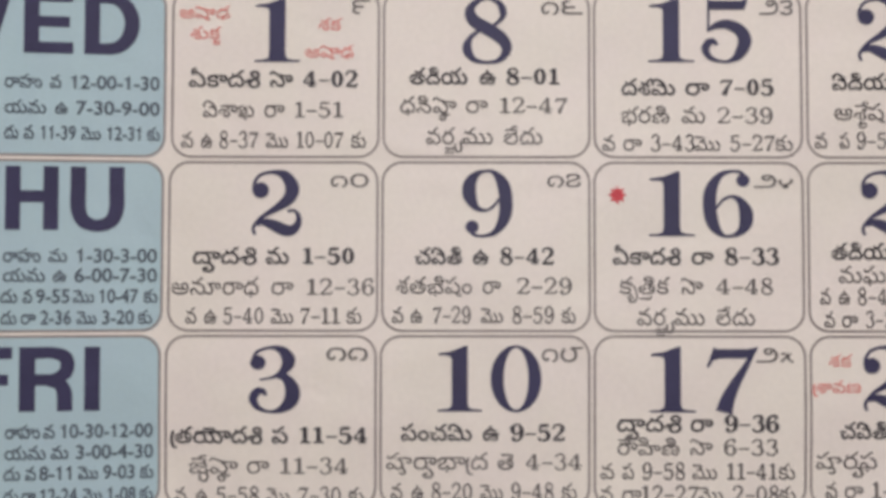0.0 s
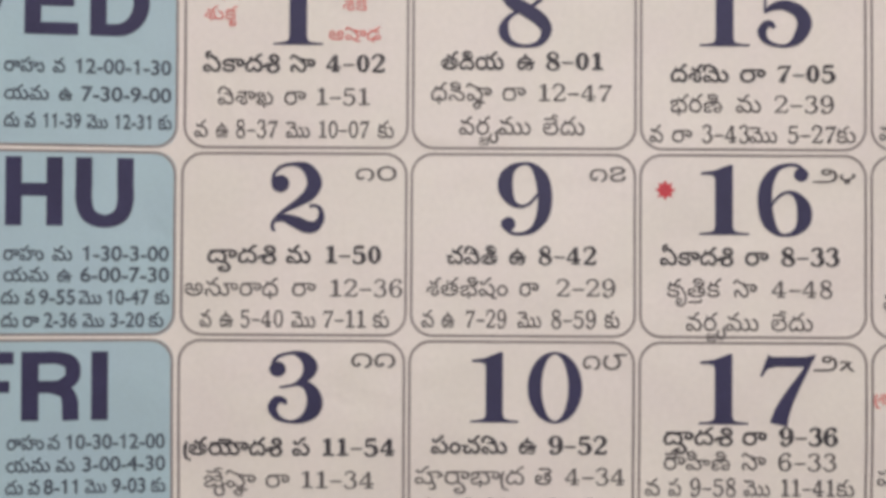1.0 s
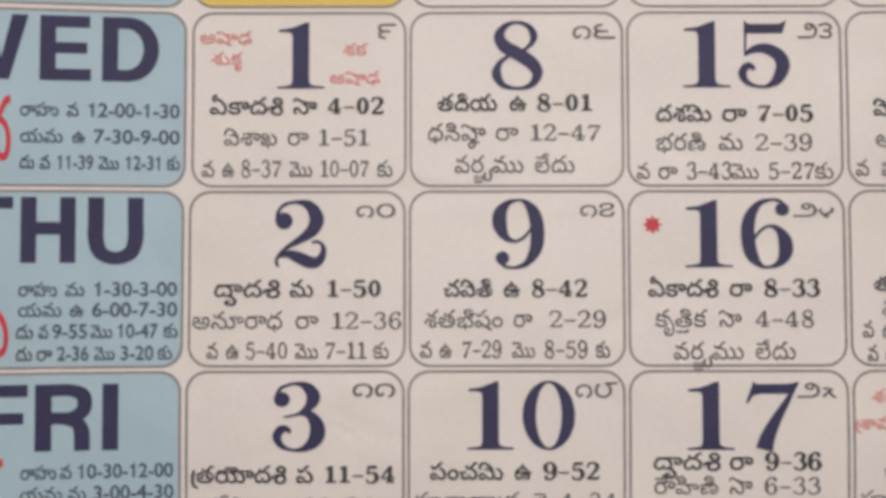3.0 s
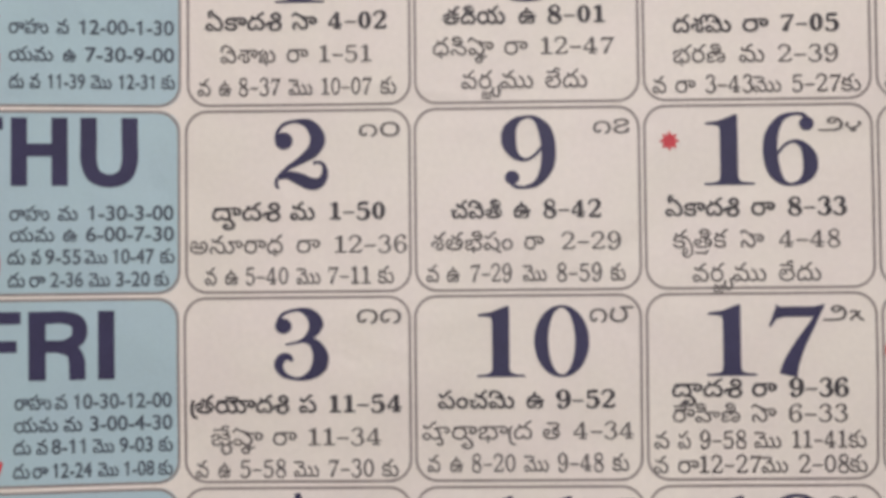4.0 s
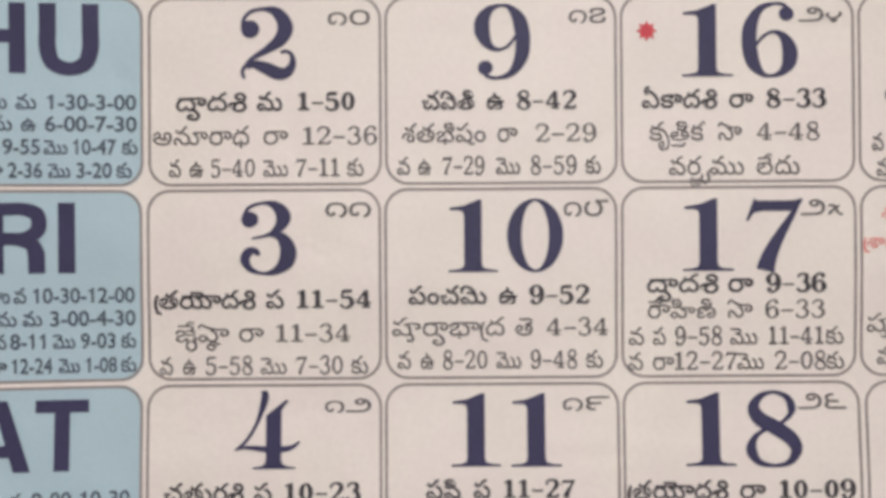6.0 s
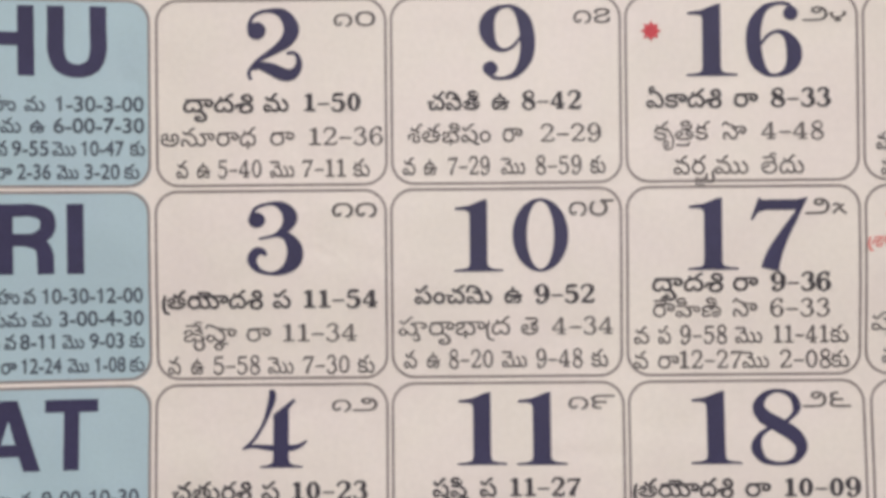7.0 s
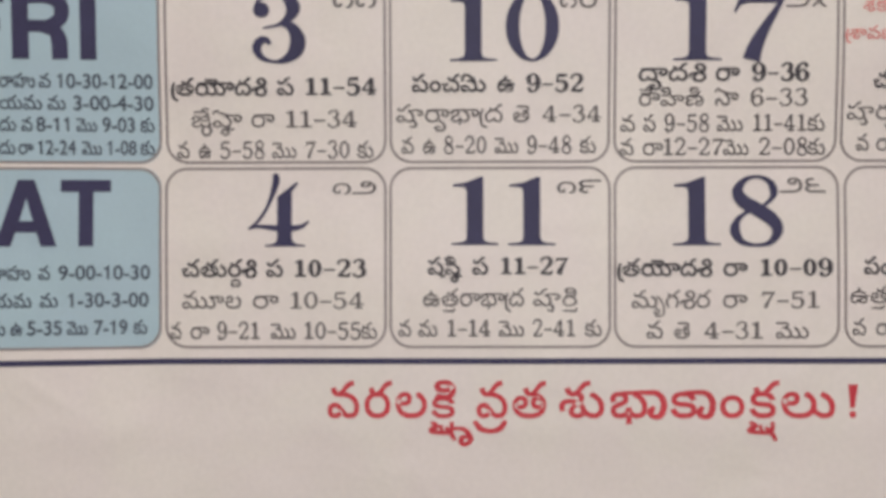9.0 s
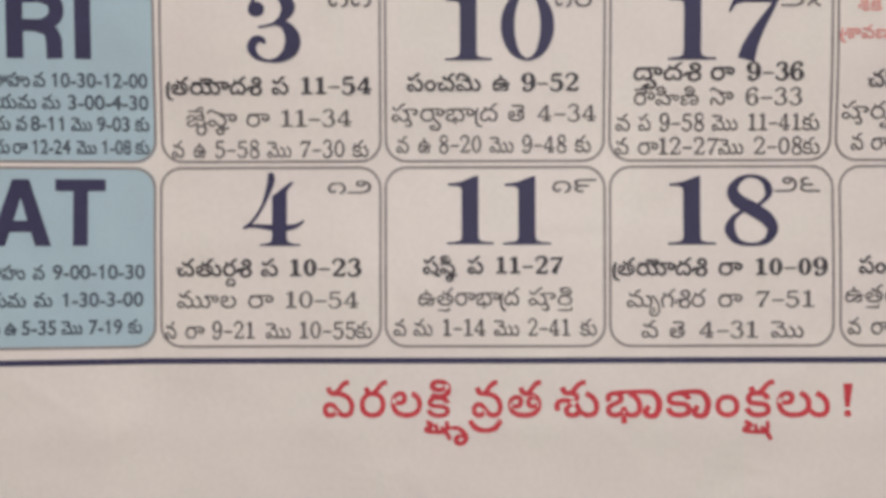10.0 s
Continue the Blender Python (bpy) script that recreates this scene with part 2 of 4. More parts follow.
# strokes of old-style book numerals one unit high: centre line and width
STROKES = {
    "2": [[(0.03, 0.72, 0.05), (0.05, 0.84, 0.05), (0.14, 0.945, 0.05), (0.32, 0.985, 0.06), (0.50, 0.93, 0.15), (0.605, 0.74, 0.21), (0.54, 0.56, 0.18), (0.36, 0.42, 0.11), (0.14, 0.28, 0.055), (0.03, 0.13, 0.05), (0.055, 0.02, 0.045)],
          [(0.08, 0.17, 0.05), (0.18, 0.215, 0.11), (0.34, 0.165, 0.17), (0.50, 0.09, 0.18), (0.62, 0.10, 0.15), (0.70, 0.21, 0.10), (0.69, 0.34, 0.06), (0.62, 0.395, 0.045), (0.54, 0.38, 0.05)]],
    "3": [[(0.05, 0.75, 0.05), (0.12, 0.915, 0.05), (0.32, 0.985, 0.05), (0.48, 0.93, 0.14), (0.56, 0.79, 0.19), (0.50, 0.64, 0.13), (0.36, 0.54, 0.05), (0.16, 0.495, 0.03)],
          [(0.36, 0.55, 0.04), (0.52, 0.52, 0.13), (0.615, 0.35, 0.20), (0.59, 0.17, 0.20), (0.46, 0.045, 0.11), (0.30, 0.01, 0.045), (0.14, 0.07, 0.08), (0.07, 0.20, 0.12), (0.12, 0.31, 0.12), (0.20, 0.32, 0.09), (0.25, 0.26, 0.05)]],
    "5": [[(0.115, 1.0, 0.03), (0.115, 0.75, 0.035), (0.11, 0.48, 0.03)],
          [(0.10, 0.48, 0.03), (0.21, 0.56, 0.10), (0.38, 0.59, 0.15), (0.57, 0.50, 0.18), (0.645, 0.33, 0.20), (0.57, 0.13, 0.16), (0.44, 0.025, 0.07), (0.30, 0.01, 0.045), (0.14, 0.07, 0.08), (0.07, 0.20, 0.12), (0.12, 0.31, 0.11), (0.19, 0.32, 0.09), (0.24, 0.26, 0.05)]],
    "6": [SIX],
    "9": [[(0.74 - x, 1.0 - y, w) for x, y, w in SIX]],
    "7": [[(0.715, 0.95, 0.05), (0.59, 0.72, 0.09), (0.43, 0.45, 0.15), (0.31, 0.2, 0.21), (0.255, 0.0, 0.245)]],
    "4": [[(0.37, 1.07, 0.07), (0.385, 0.95, 0.10), (0.28, 0.62, 0.05), (0.14, 0.38, 0.045), (0.0, 0.26, 0.03)],
          [(0.0, 0.26, 0.03), (0.14, 0.295, 0.05), (0.40, 0.27, 0.085), (0.62, 0.27, 0.09), (0.75, 0.30, 0.06), (0.84, 0.37, 0.03)]],
}
# plainer cuts of three numerals for the lines of text
SMALL = {
    "2": [[(0.06, 0.72, 0.10), (0.13, 0.92, 0.08), (0.35, 0.99, 0.08), (0.57, 0.90, 0.15), (0.61, 0.70, 0.18), (0.44, 0.44, 0.12), (0.10, 0.09, 0.08)], [(0.04, 0.055, 0.10), (0.35, 0.06, 0.12), (0.62, 0.06, 0.12), (0.70, 0.22, 0.06)]],
    "3": [[(0.08, 0.78, 0.10), (0.18, 0.94, 0.07), (0.36, 0.99, 0.06), (0.55, 0.90, 0.15), (0.55, 0.68, 0.17), (0.36, 0.55, 0.06)], [(0.36, 0.545, 0.06), (0.58, 0.45, 0.15), (0.63, 0.25, 0.20), (0.50, 0.05, 0.12), (0.30, 0.01, 0.06), (0.11, 0.08, 0.08), (0.06, 0.23, 0.10)]],
    "5": [[(0.13, 0.93, 0.12), (0.40, 0.935, 0.14), (0.66, 0.94, 0.12)], [(0.14, 0.93, 0.05), (0.13, 0.72, 0.05), (0.12, 0.53, 0.05)], [(0.12, 0.53, 0.05), (0.30, 0.60, 0.08), (0.54, 0.54, 0.15), (0.64, 0.32, 0.20), (0.55, 0.10, 0.14), (0.35, 0.01, 0.07), (0.13, 0.06, 0.08), (0.06, 0.22, 0.10)]],
}
BALLS = {"2": [(0.135, 0.705, 0.125)], "3": [(0.135, 0.755, 0.11)], "6": [(0.60, 0.86, 0.10)], "9": [(0.14, 0.14, 0.10)]}
EIGHT = [(0.36, 1.0, 0.05), (0.20, 0.94, 0.09), (0.115, 0.79, 0.15), (0.19, 0.64, 0.19), (0.38, 0.52, 0.20), (0.57, 0.38, 0.19), (0.65, 0.22, 0.15),
         (0.56, 0.05, 0.09), (0.37, 0.0, 0.05), (0.17, 0.05, 0.09), (0.075, 0.21, 0.14), (0.12, 0.38, 0.08), (0.27, 0.50, 0.05), (0.45, 0.575, 0.05),
         (0.57, 0.68, 0.07), (0.60, 0.80, 0.11), (0.53, 0.94, 0.08)]
SOLIDS = {
    "1": [(0, 0), (0.67, 0), (0.67, 0.028), (0.55, 0.036), (0.475, 0.06), (0.455, 0.12), (0.455, 1.0), (0.41, 1.0), (0.20, 0.915), (0.02, 0.89),
          (0.02, 0.855), (0.13, 0.855), (0.195, 0.84), (0.215, 0.79), (0.215, 0.12), (0.195, 0.06), (0.12, 0.036), (0, 0.028)],
    "4": [(0.23, 0), (0.79, 0), (0.79, 0.025), (0.68, 0.036), (0.62, 0.07), (0.605, 0.12), (0.605, 0.80), (0.70, 0.93), (0.66, 0.94), (0.40, 0.73),
          (0.40, 0.12), (0.385, 0.07), (0.33, 0.036), (0.23, 0.025)],
    "5": [(0.10, 1.0), (0.16, 0.96), (0.60, 0.96), (0.70, 1.02), (0.645, 0.815), (0.10, 0.815)],
    "7": [(0.11, 1.0), (0.15, 0.965), (0.62, 0.965), (0.765, 1.0), (0.735, 0.92), (0.66, 0.82), (0.21, 0.82), (0.10, 0.79), (0.03, 0.68), (0, 0.69)],
    "-": [(0.0, 0.35), (0.62, 0.35), (0.62, 0.46), (0.0, 0.46)],
}
SPAN = {"0": 0.74, "1": 0.67, "2": 0.74, "3": 0.71, "4": 0.84, "5": 0.745, "6": 0.74, "7": 0.765, "8": 0.735, "9": 0.74, "-": 0.62, "!": 0.22}


@lru_cache(maxsize=None)
def numeral(ch, thick=1.0, least=0.0):
    """A book numeral one unit high. thick scales its heavy strokes; none is thinner than least."""
    def w(v):
        return max(v * thick, least)
    out = []
    if ch == "0":
        a = max(0.19 * thick, least)
        b = max(0.04, least)
        out.append([[(0.37 + 0.37 * math.cos(k * math.pi / 24), 0.5 + 0.51 * math.sin(k * math.pi / 24)) for k in range(48)],
                    [(0.37 + (0.37 - a) * math.cos(k * math.pi / 24), 0.5 + (0.51 - b) * math.sin(k * math.pi / 24)) for k in range(48)]])
    elif ch == "8":
        out.append(brush([(x, y, w(v)) for x, y, v in EIGHT], closed=True))
    elif ch == "1" and least:
        out += [brush([(0.35, 0.0, min(w(0.235), 0.27)), (0.35, 0.5, min(w(0.235), 0.27)), (0.35, 1.0, min(w(0.235), 0.27))]),
                brush([(0.06, least / 2, w(0.03)), (0.35, least / 2, w(0.03)), (0.67, least / 2, w(0.03))]),
                brush([(0.08, 0.86, w(0.03)), (0.22, 0.87, w(0.05)), (0.33, 0.95, w(0.08))])]
    elif ch == "4" and least:
        out += [brush([(0.52, 0.0, min(w(0.2), 0.25)), (0.52, 0.5, min(w(0.2), 0.25)), (0.52, 0.98, min(w(0.2), 0.25))]),
                brush([(0.30, least / 2, w(0.03)), (0.5, least / 2, w(0.03)), (0.74, least / 2, w(0.03))]),
                brush([(0.50, 0.97, w(0.04)), (0.26, 0.62, w(0.04)), (0.03, 0.29, w(0.04))]),
                brush([(0.02, 0.275, w(0.05)), (0.4, 0.275, w(0.05)), (0.80, 0.275, w(0.05))])]
    elif least and ch in SMALL:
        out += [brush([(x, y, w(v)) for x, y, v in stroke]) for stroke in SMALL[ch]]
    else:
        if ch in SOLIDS:
            out.append([SOLIDS[ch]])
        for stroke in STROKES.get(ch, ()):
            out.append(brush([(x, y, w(v)) for x, y, v in stroke]))
        for x, y, r in BALLS.get(ch, ()):
            out.append(disc(x, y, r * (0.55 + 0.45 * thick)))
    return out


def place(shapes, sx, sy, dx, dz):
    """Shapes and strokes scaled and set on the sheet."""
    out = []
    for s in shapes:
        if s[0] in ("band", "ring"):
            out.append((s[0], [(x * sx + dx, y * sy + dz) for x, y in s[1]], [(x * sx + dx, y * sy + dz) for x, y in s[2]]))
        else:
            out.append([[(x * sx + dx, y * sy + dz) for x, y in loop] for loop in s])
    return out


def print_shapes(ink, shapes):
    for s in shapes:
        if s[0] in ("band", "ring"):
            ink.ribbon(s[2], s[1], closed=s[0] == "ring")
        else:
            ink.shape(s)


# ---- script letters of the print; a letter's body is one unit high ----
VIRAMA = "\u0c4d"
AA, II, UU_, UU2, RI, EE, EE2, OO, OO2 = "\u0c3e", "\u0c3f", "\u0c41", "\u0c42", "\u0c43", "\u0c46", "\u0c47", "\u0c4a", "\u0c4b"
SIGNS = AA + II + UU_ + UU2 + RI + EE + EE2 + OO + OO2
BODY_FOOT, BODY_TALL = -0.012, 0.512
# small letters below their consonant, as strokes
BELOW = {
    "య": ((0.2, 0.0, 1.0), [[(0.2, 0.1), (0.14, -0.3), (0.3, -0.56), (0.6, -0.52), (0.72, -0.2), (0.62, 0.1), (0.78, 0.32)]]),
    "వ": ((0.34, 0.0, 1.0), [[(0.22, 0.2), (0.52, -0.02), (0.72, -0.34), (0.56, -0.6), (0.2, -0.6), (0.06, -0.44), (0.22, -0.3), (0.4, -0.42)]]),
    "త": ((0.0, 0.0, 1.0), [[(-0.3, -0.34), (0.1, -0.36), (0.56, -0.36), (0.68, -0.14)]]),
    "ఠ": ((0.1, 0.0, 0.9), [[(0.3, -0.12), (0.1, -0.28), (0.2, -0.52), (0.46, -0.52), (0.56, -0.28), (0.3, -0.12), (0.56, 0.16)]]),
    "ష": ((0.0, 0.0, 0.78), [[(-0.34, -0.16), (-0.12, -0.3), (-0.36, -0.48), (0.06, -0.56), (0.46, -0.5), (0.5, -0.14)], [(0.04, -0.26), (0.1, -0.52)], [(0.24, -0.36), (0.46, -0.56), (0.64, -0.86)]]),
    "మ": ((0.04, 0.0, 0.8), [[(0.0, -0.42), (0.4, -0.4), (0.66, -0.54), (0.8, -0.8), (0.62, -1.0), (0.4, -0.94), (0.44, -0.74), (0.7, -0.72)]]),
    "ల": ((0.1, 0.0, 0.8), [[(0.1, -0.4), (0.26, -0.24), (0.1, -0.16), (-0.02, -0.36), (0.14, -0.6), (0.42, -0.56), (0.5, -0.3), (0.4, -0.12)]]),
}


# the letter sha with its vowel sign, whose top closes into a loop
SHA_LOOP = [[(-0.04, 0.26), (0.06, 0.5), (0.3, 0.58), (0.66, 0.6), (0.94, 0.5), (1.0, 0.26), (0.84, 0.04), (0.54, 0.0), (0.3, 0.12), (0.3, 0.36), (0.5, 0.56)],
            [(0.44, 0.62), (0.8, 0.7), (0.98, 0.94), (0.86, 1.22), (0.56, 1.26), (0.4, 1.06), (0.52, 0.88), (0.76, 0.92)]]
# the arched top that two letters take in place of their tick
ARCH = [(0.16, 0.8), (0.16, 1.08), (0.38, 1.3), (0.7, 1.22), (1.02, 0.98), (1.22, 0.6)]


def is_consonant(ch):
    return "\u0c15" <= ch <= "\u0c39"


@lru_cache(maxsize=None)
def letter(ch):
    """A letter's body, its tick above (or none) and how far it moves the pen, with the body one unit high."""
    shapes, step = glyph(ch)
    body, tick = [], []
    for loops in shapes:
        ys = [y for _, y in loops[0]]
        ticks = is_consonant(ch) and abs(min(ys) - 0.425) < 0.004 and abs(max(ys) - 0.725) < 0.004
        (tick if ticks else body).append([[(x / BODY_TALL, (y - BODY_FOOT) / BODY_TALL) for x, y in l] for l in loops])
    return body, tick, step / BODY_TALL


@lru_cache(maxsize=None)
def script(word, grand=False):
    """The shapes and strokes of a word in the script's joined manner, vowel signs over and beside and small letters below their consonants.
    grand: the display cut, with full curls and the r-hook below."""
    out, pen, i = [], 0.0, 0

    def put(stroke, dx, weight=1.0, dy=0.0):
        out.append(("stroke", [(x + dx, y + dy) for x, y in stroke], weight))

    def lay(shapes, dx, sx=1.0, sy=1.0, dy=0.0):
        for loops in shapes:
            out.append(("solid", [[(x * sx + dx, y * sy + dy) for x, y in l] for l in loops], 1.0))

    while i < len(word):
        base, below, signs = word[i], [], []
        i += 1
        if is_consonant(base):
            while i + 1 < len(word) and word[i] == VIRAMA and is_consonant(word[i + 1]):
                below.append(word[i + 1])
                i += 2
        while i < len(word) and word[i] in SIGNS:
            signs.append(word[i])
            i += 1
        sign = signs[0] if signs else ""
        body, tick, step = letter(base)
        if "ర" in below and not grand:
            pen += 0.30
            put([(-0.06, 1.02), (-0.2, 0.6), (-0.2, 0.1), (-0.08, -0.26), (0.24, -0.38)], pen)
        elif "ర" in below:
            put([(-0.05, -0.12), (0.2, -0.4), (0.62, -0.5), (1.02, -0.4), (1.26, -0.1)], pen)
        over = sign in (II, EE, EE2, OO, OO2)
        squat = 0.78 if sign == II else 0.9 if over else 0.96
        arched = sign == II and base in "వమ"
        if sign == II and base == "శ":
            for stroke in SHA_LOOP:
                put(stroke, pen + 0.08)
            pen += 1.16
            continue
        if arched:
            squat = 0.92
            put(ARCH, pen)
        lay(body, pen, sy=squat)
        if tick and not over and sign != AA:
            lay(tick, pen, sy=squat)
        at = pen + step
        xs = [x for loops in (tick or body) for x, _ in loops[0]]
        middle = pen + (min(xs) + max(xs)) / 2
        if over and not arched:
            mark = letter({OO: EE, OO2: EE2 if base == "ర" else EE}.get(sign, sign))[0]
            px = [x for x, _ in mark[0][0]]
            wide = 1.4 if sign == II else 1.0
            lay(mark, middle - (min(px) + max(px)) / 2 * wide - (0.06 if tick else 0.0), wide, 1.05 if sign == II else 0.92, -0.2 if sign == II else 0.0)
        if sign in (AA, OO2):
            if grand:
                put([(pen + 0.45, 0.93), (at - 0.1, 0.95), (at + 0.34, 0.9), (at + 0.56, 0.55), (at + 0.46, 0.12), (at + 0.2, 0.04), (at + 0.06, 0.2), (at + 0.2, 0.42)], 0.0)
                at += 0.66
            else:
                start = [(pen + 0.04, 1.0), (pen + 0.26, 1.26), (pen + 0.62, 1.08), (at - 0.12, 0.9)] if base in "సషపన" else [(pen + 0.2, 0.9), (pen + 0.55, 0.93), (at - 0.1, 0.93)]
                put(start + [(at + 0.3, 0.93), (at + 0.54, 0.76), (at + 0.46, 0.52), (at + 0.22, 0.48), (at + 0.12, 0.64), (at + 0.26, 0.74)], 0.0)
                at += 0.6
        elif sign in (UU_, UU2) and base == "ప":
            put([(1.14, 0.3), (1.36, 0.02), (1.42, -0.26), (1.2, -0.36), (1.02, -0.22)], pen)
            at += 0.14
            if sign == UU2:
                put([(0.9, 0.86), (1.4, 0.92), (1.76, 0.86), (1.86, 0.68), (1.7, 0.54), (1.54, 0.64)], pen)
                at += 0.44
        elif sign in (UU_, UU2, OO):
            hump, _, more = letter(UU2 if sign == UU2 else UU_)
            lay(hump, at, sy=squat)
            at += more
        elif sign == RI:
            tail, _, more = letter(RI)
            lay(tail, at - 0.12, sx=0.8, sy=squat)
            at += more * 0.6
        lead = min(step, 1.3)
        for k, c in enumerate(c for c in below if c != "ర"):
            x = pen + lead * 0.34 + 0.45 * k
            if c in BELOW:
                (dx, dy, weight), strokes = BELOW[c]
                for stroke in strokes:
                    put(stroke, x + dx, weight, dy)
                if c == "య":
                    at = max(at, x + 0.95)
            else:
                lay(letter(c)[0], x - 0.14, 0.6, 0.58, -0.78)
        pen = at + (0.12 if grand else 0.02)
    return out


def script_bounds(pieces):
    pts = [p for kind, data, _ in pieces for p in (data if kind == "stroke" else data[0])]
    return min(x for x, _ in pts), max(x for x, _ in pts), min(y for _, y in pts), max(y for _, y in pts)


def set_script(ink, word, x0, x1, z, body, pen, grand=False):
    """A script word between x0 and x1 with its feet on z; pen is the width of the strokes, all in mm."""
    pieces = script(word, grand)
    a, b, _, _ = script_bounds(pieces)
    sx = (x1 - x0) / max(b - a, 0.1)
    fatten = min(0.14, max(-0.03, (pen - 0.157 * math.sqrt(sx * body)) / 2))
    for kind, data, weight in pieces:
        if kind == "solid":
            shapes = [[[(x0 + (x - a) * sx, z + y * body) for x, y in l] for l in data]]
            print_shapes(ink, weighted(shapes, fatten))
            continue
        pts = [(x0 + (x - a) * sx, z + y * body) for x, y in data]
        n, widths = len(pts), []
        for k in range(n):
            (ax, ay), (bx, by) = pts[max(k - 1, 0)], pts[min(k + 1, n - 1)]
            upright = abs(by - ay) / max(math.hypot(bx - ax, by - ay), 1e-6)
            widths.append(pen * weight * (0.82 + 0.36 * upright) * (0.75 if k in (0, n - 1) else 1.0))
        print_shapes(ink, [brush([(x, y, w) for (x, y), w in zip(pts, widths)], fine=5)])


# capitals of the weekday names, one unit high: solid outlines and thick strokes
CAPITALS = {
    "I": [[[(0, 0), (0.24, 0), (0.24, 1), (0, 1)]]],
    "E": [[[(0, 0), (0.78, 0), (0.78, 0.18), (0.24, 0.18), (0.24, 0.42), (0.72, 0.42), (0.72, 0.59), (0.24, 0.59), (0.24, 0.82), (0.76, 0.82), (0.76, 1), (0, 1)]]],
    "F": [[[(0, 0), (0.24, 0), (0.24, 0.41), (0.68, 0.41), (0.68, 0.58), (0.24, 0.58), (0.24, 0.82), (0.74, 0.82), (0.74, 1), (0, 1)]]],
    "H": [[[(0, 0), (0.24, 0), (0.24, 0.43), (0.6, 0.43), (0.6, 0), (0.84, 0), (0.84, 1), (0.6, 1), (0.6, 0.62), (0.24, 0.62), (0.24, 1), (0, 1)]]],
    "T": [[[(0.29, 0), (0.53, 0), (0.53, 0.82), (0.82, 0.82), (0.82, 1), (0, 1), (0, 0.82), (0.29, 0.82)]]],
    "A": [[[(0, 0), (0.25, 0), (0.325, 0.21), (0.65, 0.21), (0.72, 0), (0.97, 0), (0.62, 1), (0.36, 1)], [(0.385, 0.38), (0.49, 0.72), (0.595, 0.38)]]],
    "W": [[[(0, 1), (0.27, 0), (0.5, 0), (0.66, 0.66), (0.82, 0), (1.05, 0), (1.32, 1), (1.08, 1), (0.93, 0.33), (0.78, 1), (0.54, 1), (0.39, 0.33), (0.24, 1)]]],
    "D": [[[(0, 0), (0.4, 0)] + [(0.4 + 0.47 * math.cos(a * math.pi / 24), 0.5 + 0.5 * math.sin(a * math.pi / 24)) for a in range(-11, 12)] + [(0.4, 1), (0, 1)],
           [(0.24, 0.18), (0.24, 0.82), (0.36, 0.82)] + [(0.37 + 0.26 * math.cos(a * math.pi / 24), 0.5 + 0.32 * math.sin(a * math.pi / 24)) for a in range(11, -12, -1)] + [(0.36, 0.18)]]],
}


def capital(ch):
    if ch == "U":
        return [brush([(0.12, 1.0, 0.24), (0.12, 0.65, 0.24), (0.12, 0.36, 0.24), (0.2, 0.15, 0.22), (0.42, 0.07, 0.19), (0.64, 0.15, 0.22), (0.72, 0.36, 0.24), (0.72, 0.65, 0.24), (0.72, 1.0, 0.24)])]
    if ch == "S":
        return [brush([(0.74, 0.7, 0.22), (0.66, 0.87, 0.2), (0.42, 0.925, 0.18), (0.18, 0.84, 0.21), (0.16, 0.66, 0.22), (0.42, 0.52, 0.2), (0.68, 0.38, 0.22), (0.72, 0.2, 0.22), (0.44, 0.07, 0.18), (0.16, 0.14, 0.2), (0.1, 0.33, 0.22)])]
    if ch == "R":
        return CAPITALS["I"] + [brush([(0.15, 0.91, 0.18), (0.3, 0.91, 0.18), (0.5, 0.91, 0.18), (0.69, 0.83, 0.21), (0.7, 0.62, 0.21), (0.53, 0.5, 0.18), (0.3, 0.49, 0.18), (0.15, 0.49, 0.18)]),
                                brush([(0.44, 0.48, 0.18), (0.61, 0.42, 0.2), (0.675, 0.28, 0.23), (0.68, 0.14, 0.23), (0.685, 0.0, 0.23)])]
    return CAPITALS[ch]


# script body height and stroke, numeral height (mm), numeral weights
STYLE = {
    "bold": (3.1, 0.68, 4.15, 1.4, 0.13),
    "plain": (3.2, 0.52, 4.05, 0.85, 0.10),
    "narrow": (3.0, 0.50, 4.15, 0.9, 0.12),
    "sans": (2.5, 0.50, 3.45, 1.0, 0.0),
}


def figures(word, sans, thick, least):
    """Numerals and dashes side by side, one unit high."""
    out, pen = [], 0.0
    for ch in word:
        if sans and ch == "1":
            out.append([[(pen + 0.30, 0), (pen + 0.48, 0), (pen + 0.48, 1), (pen + 0.36, 1), (pen + 0.26, 0.86), (pen + 0.10, 0.82), (pen + 0.10, 0.70), (pen + 0.30, 0.70)]])
            pen += 0.74
        elif sans:
            shapes, step = glyph(ch)
            shapes = [[[(x / 0.70, y / 0.70) for x, y in l] for l in s] for s in weighted(shapes, 0.018)]
            out += moved(shapes, pen)
            pen += step / 0.70
        else:
            out += place(numeral(ch, thick, least), 1.0, 1.0, pen, 0.0)
            pen += SPAN[ch] + 0.12
    return out


def width_of(shapes):
    xs = []
    for s in shapes:
        xs += [x for x, _ in (s[1] + s[2] if s[0] in ("band", "ring") else s[0])]
    return min(xs), max(xs)


def set_word(ink, word, x0, x1, z, style):
    body, pen, tall, thick, least = STYLE[style]
    if not ("0" <= word[0] <= "9"):
        set_script(ink, word, x0, x1, z, body, pen)
        return
    shapes = figures(word, style == "sans", thick, least)
    a, b = width_of(shapes)
    sx = (x1 - x0) / (b - a)
    print_shapes(ink, place(shapes, sx, tall, x0 - a * sx, z))


